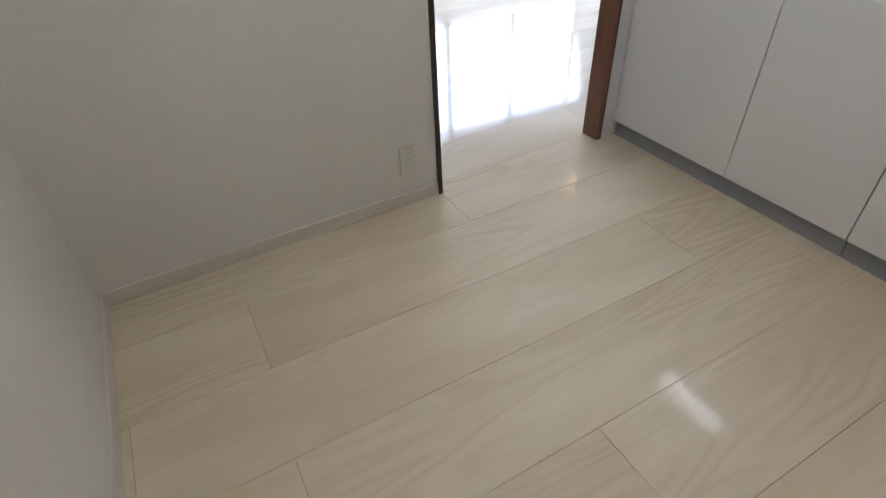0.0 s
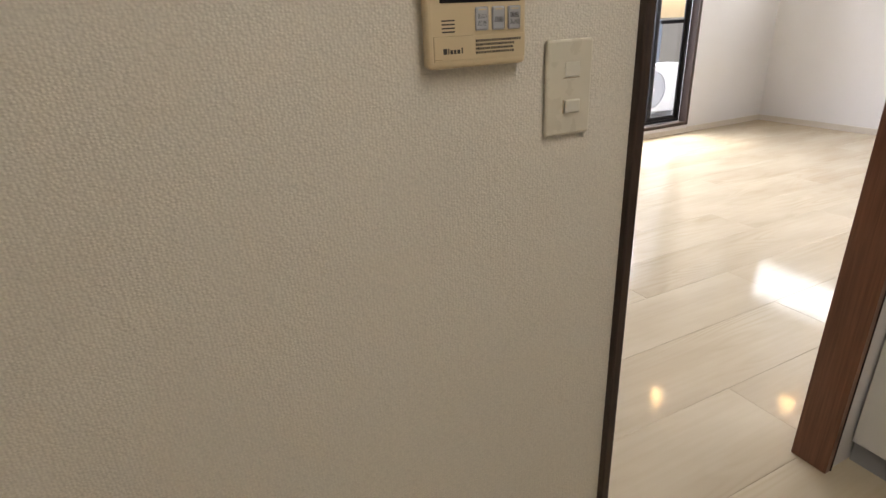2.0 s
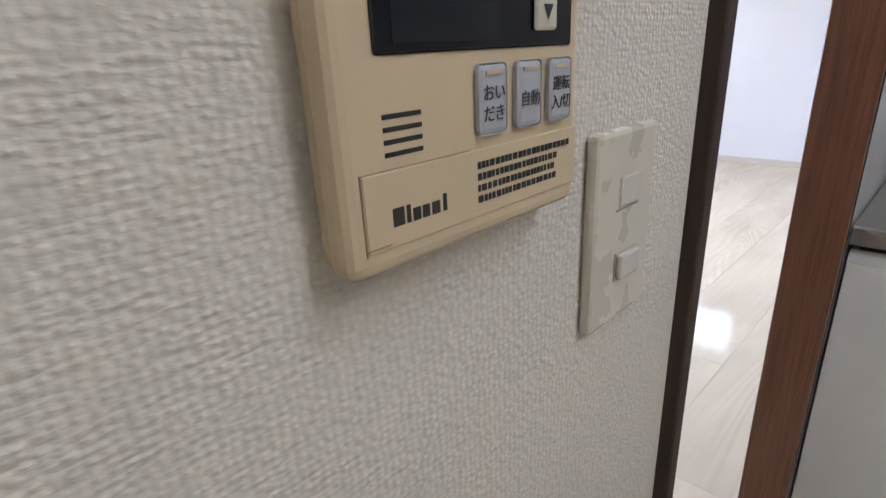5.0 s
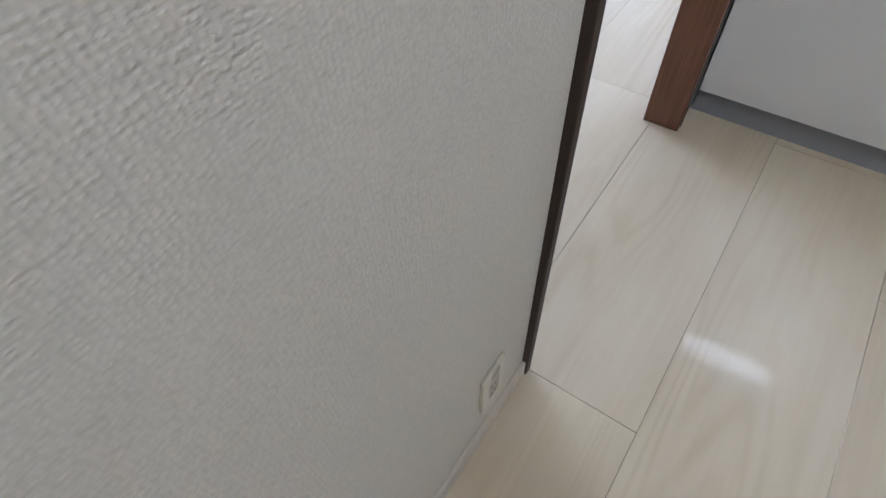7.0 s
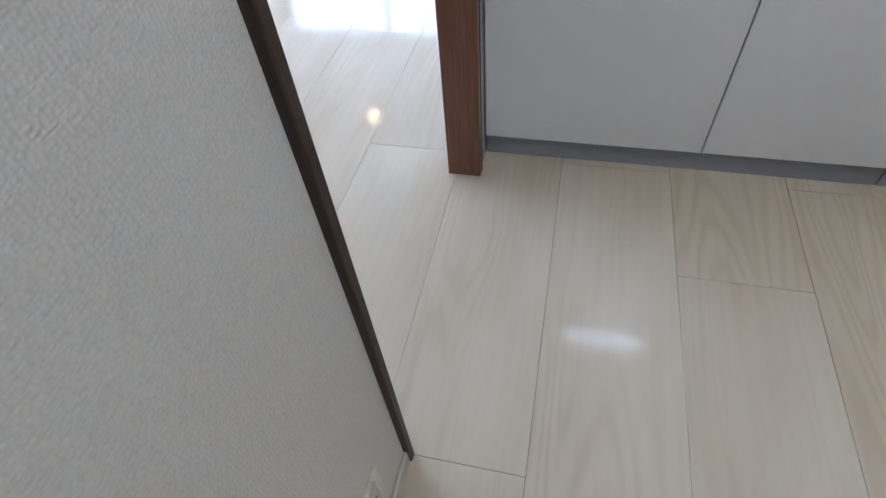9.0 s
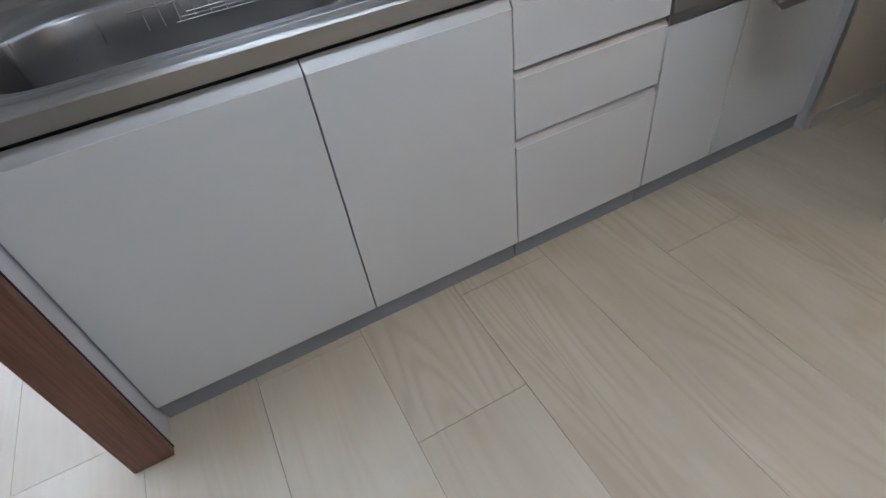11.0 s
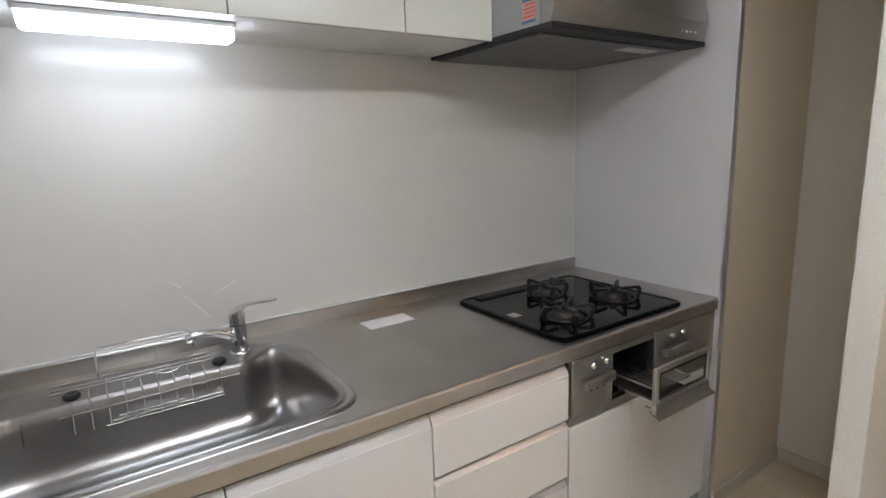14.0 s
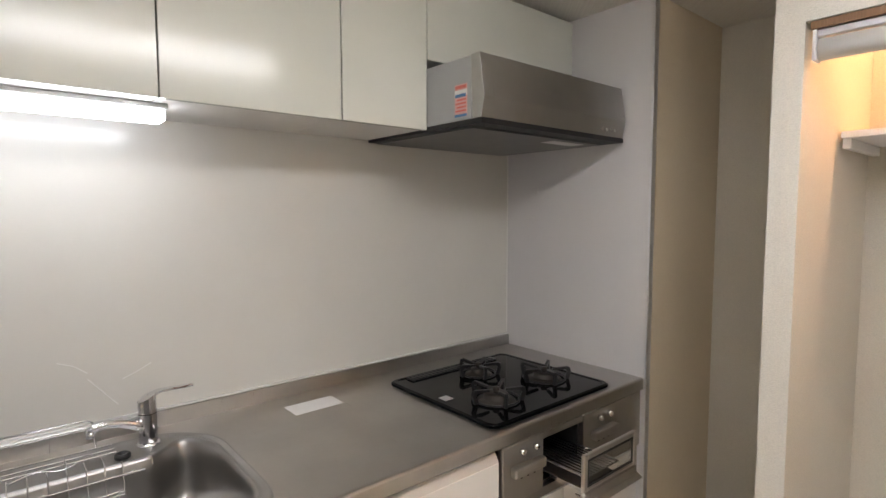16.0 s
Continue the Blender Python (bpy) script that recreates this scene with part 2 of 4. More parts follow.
def lathe(bm, cx, cy, profile, n=24):
    """A turned shape round an upright axis: (radius, height) pairs from bottom to top."""
    rings = [[bm.verts.new((cx + r * math.cos(2 * math.pi * i / n), cy + r * math.sin(2 * math.pi * i / n), z)) for i in range(n)] for r, z in profile]
    for a, b in zip(rings, rings[1:]):
        for i in range(n):
            bm.faces.new((a[i], a[(i + 1) % n], b[(i + 1) % n], b[i]))
    bm.faces.new(rings[0][::-1])
    bm.faces.new(rings[-1])
    return bm


def prism(profile, y0, y1, bm=None, bev=0.0):
    """An (x, z) outline drawn out from y0 to y1."""
    bm = bm or bmesh.new()
    a = [bm.verts.new((x, y0, z)) for x, z in profile]
    b = [bm.verts.new((x, y1, z)) for x, z in profile]
    n = len(a)
    fs = [bm.faces.new(a), bm.faces.new(b[::-1])]
    for i in range(n):
        fs.append(bm.faces.new((a[i], b[i], b[(i + 1) % n], a[(i + 1) % n])))
    if bev:
        bmesh.ops.bevel(bm, geom=list({e for f in fs for e in f.edges}), offset=bev, segments=2, affect="EDGES", profile=0.5)
    return bm


def mesh_of(name, bm, material, smooth=False):
    bmesh.ops.recalc_face_normals(bm, faces=bm.faces)
    me = bpy.data.meshes.new(name)
    bm.to_mesh(me)
    bm.free()
    me.materials.append(material)
    if smooth:
        me.polygons.foreach_set("use_smooth", [True] * len(me.polygons))
    return me


def thing(name, base, label, category, group=""):
    ob = new(name)
    ob.empty_display_size = 0.05
    ob.location = base
    return tagged(ob, label, category, group)


def part(name, bm, material, parent, label="", smooth=False):
    """One mesh, given in world places, under a thing or a part."""
    ob = new(name, mesh_of(name, bm, material, smooth))
    ob.parent = parent
    if parent.type == "EMPTY":
        ob.matrix_parent_inverse = Matrix.Translation(-Vector(parent.location))
    if label:
        tagged(ob, label)
    return ob


def solid(name, bm, material, label, category, kind="", smooth=False):
    return tagged(new(name, mesh_of(name, bm, material, smooth)), label, category, "", kind)


def structure(name, bm, material, label, category, smooth=False):
    return solid(name, bm, material, label, category, "structure", smooth)


def rounded(x0, x1, y0, y1, r, n=8):
    """Outline of a rectangle with round corners."""
    out = []
    for cx, cy, a0 in ((x1 - r, y1 - r, 0), (x0 + r, y1 - r, 90), (x0 + r, y0 + r, 180), (x1 - r, y0 + r, 270)):
        for k in range(n + 1):
            a = radians(a0 + 90 * k / n)
            out.append((cx + r * math.cos(a), cy + r * math.sin(a)))
    return out


# ---- plan ----
XF = 0.945      # front of the base cabinets
XB = 1.66       # splash wall behind the worktop
YE = -2.375     # end panel beside the stove
ZC = 0.872      # top of the worktop
H = 2.30        # kitchen ceiling
HL = 2.40       # living room ceiling
XL = -1.292     # plain wall beside the passage
LX, LY = 5.65, 3.60   # far walls of the living room

# ---- structure ----
slab = structure("floor", box(-3.0, LX, -3.1, LY, -0.2, -0.006), M_GAP, "glossy cream wood-grain plank flooring", "floor")
structure("wall_north", box(XL - 0.1, -0.014, 0.0, 0.10, 0, HL), M_WALL, "cream woven wallpaper on partition wall", "wall")
structure("wall_north_stub", box(0.876, XB + 0.1, 0.0, 0.09, 0, HL), M_SIDE, "white panelled wall end beside the sink", "wall")
structure("wall_north_head", box(-0.014, 0.876, 0.0, 0.10, 2.06, HL), M_WALL, "cream woven wallpaper above the opening", "wall")
structure("wall_east", box(XB + 0.012, XB + 0.12, -3.05, 0.0, 0, HL), M_WALL, "cream wall behind the kitchen", "wall")
structure("wall_west", box(XL - 0.1, XL, -2.12, 0.0, 0, HL), M_WALL, "pale woven wallpaper on side wall", "wall")
structure("wall_alcove_side", box(0.93, XB + 0.012, -2.94, -2.396, 0, HL), M_TAN, "tan wallpapered return wall beside the stove panel", "wall")
structure("wall_alcove_back", box(0.30, 1.0, -3.04, -2.94, 0, HL), M_WALL, "cream wallpapered back wall of the recess", "wall")
structure("ceiling", box(-3.0, XB + 0.1, -3.1, 0.0, H, H + 0.08), M_CEIL, "cream papered kitchen ceiling", "ceiling")
structure("ceiling_living", box(-3.0, LX + 0.2, 0.0, LY + 0.1, HL, HL + 0.08), M_CEIL, "pale living room ceiling", "ceiling")

# closet partition, header and inner walls
structure("wall_closet_side", box(0.382, 0.453, -2.94, -2.12, 0, H), M_WALL, "narrow cream end of the laundry closet partition", "wall")
structure("wall_closet_head", box(-0.55, 0.382, -2.19, -2.12, 2.0, H), M_WALL, "cream wall above the closet opening", "wall")
structure("wall_closet_back", box(-0.65, 0.382, -2.94, -2.84, 0, H), M_WALL, "cream back wall of the laundry closet", "wall")
structure("wall_closet_far", box(-0.65, -0.55, -2.84, -2.12, 0, H), M_WALL, "cream inner wall of the laundry closet", "wall")
structure("wall_south", box(XL - 0.1, -0.55, -2.20, -2.12, 0, H), M_WALL, "cream wallpapered wall behind the walker", "wall")

# living room
structure("wall_living_east_low", box(LX, LX + 0.15, 0, LY, 0, 1.72), M_LIVING, "white wallpapered living room wall", "wall")
structure("wall_living_east_top", box(LX, LX + 0.15, 0, LY, 2.36, HL), M_LIVING, "white wall above the window", "wall")
structure("wall_living_east_near", box(LX, LX + 0.15, 0, 1.30, 1.72, 2.36), M_LIVING, "white wall beside the window", "wall")
structure("wall_living_east_far", box(LX, LX + 0.15, 3.40, LY, 1.72, 2.36), M_LIVING, "white wall beside the window", "wall")
structure("wall_living_north_far", box(4.43, LX + 0.15, LY, LY + 0.15, 0, HL), M_LIVING, "white wall beside the balcony window", "wall")
structure("wall_living_north_near", box(-3.0, 1.2, LY, LY + 0.15, 0, HL), M_LIVING, "white wall beside the balcony window", "wall")
structure("wall_living_north_top", box(1.2, 4.43, LY, LY + 0.15, 2.02, HL), M_LIVING, "white wall above the balcony window", "wall")
structure("wall_living_north_sill", box(1.2, 4.43, LY, LY + 0.15, 0, 0.085), M_LIVING, "low white sill wall under balcony window", "wall")
structure("wall_living_south", box(XB + 0.1, LX + 0.15, -0.10, 0.0, 0, HL), M_LIVING, "white wallpapered living room wall", "wall")
structure("wall_living_west", box(-3.1, -3.0, 0.0, LY, 0, HL), M_LIVING, "white wallpapered living room wall", "wall")
structure("wall_living_south_west", box(-3.0, XL - 0.1, 0.0, 0.1, 0, HL), M_LIVING, "white wallpapered living room wall", "wall")


def baseboard(name, x0, x1, y0, y1, h=0.055):
    return structure(name, box(x0, x1, y0, y1, 0, h, 0.002), M_BASE, "low cream baseboard along the wall", "baseboard")


baseboard("baseboard_north", XL + 0.009, -0.0145, -0.009, 0.0)
baseboard("baseboard_west", XL, XL + 0.009, -2.12, 0.0)
baseboard("baseboard_alcove_back", 0.462, 0.921, -2.94, -2.931, 0.06)
baseboard("baseboard_alcove_side", 0.921, 0.93, -2.94, -2.399, 0.06)
baseboard("baseboard_closet_end", 0.373, 0.462, -2.12, -2.111, 0.06)
baseboard("baseboard_closet_inside", 0.373, 0.382, -2.26, -2.12, 0.06)
baseboard("baseboard_closet_outside", 0.453, 0.462, -2.931, -2.12, 0.06)
baseboard("baseboard_living_north", 4.43, LX - 0.01, LY - 0.01, LY, 0.06)
baseboard("baseboard_living_sill", -3.0, 4.43, LY - 0.01, LY, 0.05)
baseboard("baseboard_living_east", LX - 0.01, LX, 0, LY, 0.06)

# sliding-door opening between kitchen and living room
door_frame = tagged(thing("door_1", (0.4, 0.05, 0), "dark brown wooden frame of an open doorway", "door frame"), kind="structure")
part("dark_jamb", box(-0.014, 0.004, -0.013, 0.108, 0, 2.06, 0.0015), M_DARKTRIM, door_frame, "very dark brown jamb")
part("brown_jamb", box(0.848, 0.872, -0.005, 0.094, 0, 2.06, 0.002), M_POST, door_frame, "reddish brown jamb with fine grain")
part("brown_jamb_bead", box(0.8725, 0.876, -0.007, -0.001, 0, 2.06, 0.001), M_DARKTRIM, door_frame, "dark bead along the jamb")
part("head_jamb", box(0.004, 0.848, -0.006, 0.100, 2.035, 2.06, 0.0015), M_POST, door_frame)

# ---- windows ----


def sash_frame(parent, along, plane, a0, a1, z0, z1, w, d, name, material):
    """Four bars round an opening; along is the axis that it runs along."""
    for nm, p0, p1, q0, q1 in (("stile", a0, a0 + w, z0, z1), ("stile", a1 - w, a1, z0, z1), ("rail", a0 + w, a1 - w, z0, z0 + w), ("rail", a0 + w, a1 - w, z1 - w, z1)):
        b = box(p0, p1, plane, plane + d, q0, q1, 0.003) if along == "x" else box(plane, plane + d, p0, p1, q0, q1, 0.003)
        part(name + "_" + nm, b, material, parent)


def pane(parent, along, plane, a0, a1, z0, z1):
    b = box(a0, a1, plane, plane + 0.004, z0, z1) if along == "x" else box(plane, plane + 0.004, a0, a1, z0, z1)
    p = part("pane", b, M_GLASS, parent, "clear glass pane")
    p.visible_shadow = False
    return p


win1 = tagged(thing("window_1", (3.2, LY, 0.085), "tall balcony sliding window in dark bronze frame", "window"), kind="structure")
sash_frame(win1, "x", LY - 0.012, 1.2, 4.43, 0.085, 2.02, 0.035, 0.10, "casing", M_DARKTRIM)
sash_frame(win1, "x", LY + 0.09, 1.235, 4.395, 0.12, 1.985, 0.03, 0.05, "frame", M_SASH)
sash_frame(win1, "x", LY + 0.122, 1.265, 2.13, 0.15, 1.955, 0.045, 0.02, "sash", M_SASH)
pane(win1, "x", LY + 0.13, 1.31, 2.085, 0.195, 1.91)
sash_frame(win1, "x", LY + 0.10, 2.09, 3.02, 0.15, 1.955, 0.045, 0.02, "sash", M_SASH)
sash_frame(win1, "x", LY + 0.122, 2.98, 4.0, 0.15, 1.955, 0.045, 0.02, "sash", M_SASH)
sash_frame(win1, "x", LY + 0.10, 3.92, 4.365, 0.15, 1.955, 0.04, 0.02, "sash", M_SASH)
part("transom", box(4.0, 4.32, LY + 0.10, LY + 0.12, 1.13, 1.165, 0.002), M_SASH, win1)
pane(win1, "x", LY + 0.108, 2.135, 2.975, 0.195, 1.91)
pane(win1, "x", LY + 0.13, 3.025, 3.955, 0.195, 1.91)
pane(win1, "x", LY + 0.108, 3.96, 4.325, 0.19, 1.915)
win2 = tagged(thing("window_2", (LX, 2.35, 1.72), "high sliding window in dark bronze frame", "window"), kind="structure")
sash_frame(win2, "y", LX - 0.012, 1.30, 3.40, 1.72, 2.36, 0.03, 0.09, "casing", M_DARKTRIM)
sash_frame(win2, "y", LX + 0.08, 1.33, 3.37, 1.75, 2.33, 0.025, 0.05, "frame", M_SASH)
sash_frame(win2, "y", LX + 0.085, 1.355, 2.06, 1.775, 2.305, 0.035, 0.02, "sash", M_SASH)
sash_frame(win2, "y", LX + 0.107, 2.0, 3.345, 1.775, 2.305, 0.035, 0.02, "sash", M_SASH)
pane(win2, "y", LX + 0.093, 1.39, 2.025, 1.81, 2.27)
pane(win2, "y", LX + 0.115, 2.06, 3.31, 1.81, 2.27)
part("crescent_lock", box(LX + 0.06, LX + 0.085, 2.02, 2.04, 1.93, 2.0, 0.004), M_SASH, win2)

# ---- outdoors ----
structure("ground", box(-400, 400, -400, 400, -3.6, -3.4), M_GROUND, "pale dusty ground beyond the balcony", "ground")
structure("balcony_floor", box(0.5, LX + 0.15, LY + 0.15, 5.35, -0.15, 0.03), M_CONC, "grey concrete balcony floor in sunlight", "balcony")
structure("balcony_parapet", box(0.5, LX + 0.15, 5.35, 5.47, -0.15, 1.15, 0.01), M_PARAPET, "blue-grey balcony parapet wall", "parapet")
# out of view, added so that no sun patch reaches the living room floor
structure("unseen_balcony_slab", box(0.5, LX + 0.15, LY + 0.15, 4.35, 2.5, 2.62), M_CONC, "unseen concrete slab added above the balcony against the sun", "balcony roof")

ac = thing("outdoor_unit", (4.72, 4.45, 0.03), "white air conditioner outdoor unit on the balcony floor", "outdoor unit")
part("casing", box(4.32, 5.10, 4.32, 4.60, 0.10, 0.66, 0.018, 2), M_ACBODY, ac)
guard = part("fan_guard", tube(bmesh.new(), [(4.60 + 0.215 * math.cos(a), 4.308, 0.38 + 0.215 * math.sin(a)) for a in (2 * math.pi * k / 32 for k in range(32))], 0.008, 6, True), M_ACGREY, ac)
bmg = bmesh.new()
for k in range(1, 7):
    tube(bmg, [(4.60 + 0.031 * k * math.cos(a), 4.312, 0.38 + 0.031 * k * math.sin(a)) for a in (2 * math.pi * j / 28 for j in range(28))], 0.003, 5, True)
part("guard_rings", bmg, M_ACGREY, ac)
bmd = bmesh.new()
bmesh.ops.create_cone(bmd, cap_ends=True, segments=28, radius1=0.205, radius2=0.205, depth=0.004, matrix=Matrix.Translation((4.60, 4.3175, 0.38)) @ Matrix.Rotation(radians(90), 4, "X"))
part("fan_opening", bmd, M_ACGREY, ac)
bmh = bmesh.new()
bmesh.ops.create_cone(bmh, cap_ends=True, segments=20, radius1=0.04, radius2=0.03, depth=0.02, matrix=Matrix.Translation((4.60, 4.303, 0.38)) @ Matrix.Rotation(radians(90), 4, "X"))
part("hub", bmh, M_WHITE, ac)
for fx in (4.40, 4.94):
    part("foot", box(fx, fx + 0.08, 4.28, 4.64, 0.03, 0.10, 0.006), M_ACGREY, ac)

# ---- base cabinets ----


def front(parent, name, y0, y1, z0, z1, grip=0.03):
    """A cabinet front with a pressed grip strip along its top."""
    f = part(name, box(XF, XF + 0.02, y0, y1, z0, z1 - grip, 0.0015), M_DOOR, parent)
    if grip:
        part("grip_strip", prism([(XF + 0.001, z1 - grip + 0.0005), (XF + 0.0195, z1 - grip + 0.0005), (XF + 0.0195, z1 - 0.004), (XF + 0.017, z1 - 0.004)], y0, y1), M_LIP, f, "bevelled pale metal grip strip")
    return f


G = 0.0018
sinkcab = thing("sink_cabinet", (1.3, -0.55, 0), "white laminate sink base cabinet with two closed doors", "cabinet", "kitchen base cabinets")
part("carcass", box(XF + 0.022, 1.62, -1.099, -0.004, 0.075, 0.30), M_CARCASS, sinkcab)
part("side_panel", box(XF + 0.022, 1.62, -0.02, -0.004, 0.30, 0.80), M_CARCASS, sinkcab)
part("side_panel", box(XF + 0.022, 1.62, -1.099, -1.083, 0.30, 0.80), M_CARCASS, sinkcab)
# black rail paints the shade between door tops and worktop lip
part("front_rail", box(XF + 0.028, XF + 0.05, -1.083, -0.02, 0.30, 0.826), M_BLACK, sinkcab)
front(sinkcab, "door", -0.621 + G, -0.006, 0.08, 0.816)
front(sinkcab, "door", -1.101 + G, -0.621 - G, 0.08, 0.816)
part("kickboard", box(XF + 0.022, XF + 0.036, -1.099, -0.004, 0.0, 0.074, 0.001), M_KICK, sinkcab, "blue-grey kickboard")

drawcab = thing("drawer_cabinet", (1.3, -1.34, 0), "white laminate base cabinet with three closed drawers", "cabinet", "kitchen base cabinets")
# carcass coloured black so the drawer gaps read as shaded
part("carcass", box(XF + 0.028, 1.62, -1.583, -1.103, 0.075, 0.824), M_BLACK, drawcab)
for z0, z1, grip in ((0.642, 0.816, 0.030), (0.451, 0.636, 0.018), (0.08, 0.445, 0.024)):
    front(drawcab, "drawer", -1.584 + G, -1.101 - G, z0, z1, grip)
part("kickboard", box(XF + 0.022, XF + 0.036, -1.583, -1.103, 0.0, 0.074, 0.001), M_KICK, drawcab, "blue-grey kickboard")

stovecab = thing("stove_cabinet", (1.3, -1.98, 0), "white laminate base cabinet under the gas stove", "cabinet", "kitchen base cabinets")
part("carcass", box(XF + 0.022, 1.62, -2.371, -1.588, 0.075, 0.605), M_CARCASS, stovecab)
front(stovecab, "door", -1.888 + G, -1.587 - G, 0.08, 0.606, 0)
front(stovecab, "door", -2.350, -1.888 - G, 0.08, 0.606, 0)
part("kickboard", box(XF + 0.022, XF + 0.036, -2.371, -1.588, 0.0, 0.074, 0.001), M_KICK, stovecab, "blue-grey kickboard")
part("filler_strip", box(XF + 0.002, XF + 0.02, -2.368, -2.195, 0.612, 0.822, 0.0015), M_GRILL, stovecab, "brushed metal filler beside the grill")
part("lower_strip", box(XF + 0.004, XF + 0.02, -2.368, -1.59, 0.609, 0.640, 0.001), M_GRILL, stovecab, "brushed metal strip under the grill")

# ---- worktop with sink ----
worktop = thing("worktop", (1.3, -1.2, 0.82), "brushed stainless steel worktop with pressed sink", "worktop")
SX0, SX1, SY0, SY1 = 0.985, 1.590, -0.965, -0.06


def squarer(x, y, x0, y0, y1, r):
    """Tightens the two corners of the sink that face the room."""
    cx, cy = x0 + r, (y0 + r if y < (y0 + y1) / 2 else y1 - r)
    if x >= cx or y0 + r <= y <= y1 - r:
        return x, y
    c, q = abs(x - cx) / r, abs(y - cy) / r
    f = (c * c + q * q) ** 0.5 / (c ** 4 + q ** 4) ** 0.25
    return cx + (x - cx) * f, cy + (y - cy) * f


rim_out = [squarer(x, y, SX0, SY0, SY1, 0.20) for x, y in rounded(SX0, SX1, SY0, SY1, 0.20, 12)]
bmt = bmesh.new()
outer = [bmt.verts.new((x, y, ZC)) for x, y in ((XF + 0.004, -0.004), (XF + 0.004, YE), (1.640, YE), (1.640, -0.004))]
inner = [bmt.verts.new((x, y, ZC)) for x, y in rim_out]
edges = [bmt.edges.new((l[i], l[(i + 1) % len(l)])) for l in (outer, inner) for i in range(len(l))]
bmesh.ops.triangle_fill(bmt, use_beauty=True, edges=edges)
part("top_sheet", bmt, M_STEEL, worktop)
part("front_lip", prism([(XF - 0.004, 0.828), (XF + 0.016, 0.828), (XF + 0.016, ZC - 0.002), (XF + 0.004, ZC), (XF - 0.001, ZC - 0.002), (XF - 0.004, ZC - 0.007)], YE, -0.004), M_STEEL, worktop)
# shade below the worktop is put into this black
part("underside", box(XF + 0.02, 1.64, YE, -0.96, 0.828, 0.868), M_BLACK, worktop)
part("upstand", prism([(1.640, ZC - 0.02), (1.655, ZC - 0.02), (1.655, 0.920), (1.643, 0.920), (1.640, 0.917)], YE, -0.004), M_STEEL, worktop)
part("caulk_line", box(1.643, 1.6545, YE, -0.004, 0.9205, 0.926, 0.001), M_CAULK, worktop, "thin white sealant line")


def smooth(a, b, v):
    t = max(0.0, min(1.0, (v - a) / (b - a)))
    return t * t * (3 - 2 * t)


def basin(parent):
    """Pressed rim, back deck, walls and dished floor of the sink."""
    bm = bmesh.new()
    steps = [(0.0, 0.0, 0), (0.004, 0.005, 0), (0.010, 0.006, 0), (0.016, 0.002, 0), (0.020, 0.001, 0.2), (0.022, 0.001, 0.9), (0.026, 0.004, 1), (0.032, 0.003, 1), (0.037, -0.006, 1), (0.042, -0.05, 1), (0.050, -0.13, 1), (0.064, -0.168, 1), (0.10, -0.185, 1), (0.15, -0.188, 1)]
    rings = []
    for off, dz, deck in steps:
        x0, x1, y0, y1 = SX0 + off, SX1 - off, SY0 + off, SY1 - off
        pts = []
        n = 26
        for k in range(n):
            pts.append((x0, y0 + 0.20 + (y1 - y0 - 0.40) * k / n))
        corner = rounded(x0, x1, y0, y1, max(0.20 - off * 0.55, 0.05), 12)
        top_l = [p for p in corner[13:26]][::-1]
        top_r = corner[0:13][::-1]
        bot_r = corner[39:52][::-1]
        bot_l = corner[26:39][::-1]
        pts += top_l + top_r
        for k in range(1, n * 2):
            pts.append((x1, y1 - 0.20 - (y1 - y0 - 0.40) * k / (n * 2)))
        pts += bot_r + bot_l
        ring = []
        for x, y in pts:
            x, y = squarer(x, y, x0, y0, y1, max(0.20 - off * 0.55, 0.05))
            back = smooth(1.30, 1.50, x) * smooth(-0.90, -0.77, y)
            ring.append(bm.verts.new((x - 0.118 * deck * back, y, ZC + dz)))
        rings.append(ring)
    m = len(rings[0])
    for a, b in zip(rings, rings[1:]):
        for i in range(m):
            bm.faces.new((a[i], a[(i + 1) % m], b[(i + 1) % m], b[i]))
    bm.faces.new(rings[-1])
    return part("sink_basin", bm, M_SINK, parent, "deep rounded stainless steel basin", True)


basin(worktop)
part("drain_ring", lathe(bmesh.new(), 1.30, -0.535, [(0.082, ZC - 0.1875), (0.082, ZC - 0.184), (0.076, ZC - 0.183), (0.070, ZC - 0.1865)], 36), M_STEEL, worktop, "", True)
part("drain_cap", lathe(bmesh.new(), 1.30, -0.535, [(0.060, ZC - 0.1862), (0.060, ZC - 0.180), (0.050, ZC - 0.176), (0.012, ZC - 0.174)], 30), M_SINK, worktop, "", True)

# faucet
FY = -0.796
faucet = thing("faucet", (1.531, FY, ZC), "chrome single-lever kitchen faucet behind the sink", "faucet")
part("base_ring", lathe(bmesh.new(), 1.531, FY, [(0.031, ZC), (0.031, ZC + 0.004), (0.027, ZC + 0.008)]), M_CHROME, faucet, "", True)
part("body", lathe(bmesh.new(), 1.531, FY, [(0.0235, ZC + 0.006), (0.0235, ZC + 0.088)]), M_CHROME, faucet)
part("collar", lathe(bmesh.new(), 1.531, FY, [(0.0225, ZC + 0.088), (0.0225, ZC + 0.090)]), M_BURNER, faucet, "dark joint ring")
part("spout", tube(bmesh.new(), [(1.529, FY + 0.010, ZC + 0.052), (1.524, FY + 0.036, ZC + 0.068), (1.519, FY + 0.068, ZC + 0.082), (1.514, FY + 0.100, ZC + 0.088), (1.510, FY + 0.126, ZC + 0.086), (1.508, FY + 0.142, ZC + 0.081)], [0.016, 0.014, 0.0125, 0.012, 0.0125, 0.012], 14), M_CHROME, faucet, "", True)
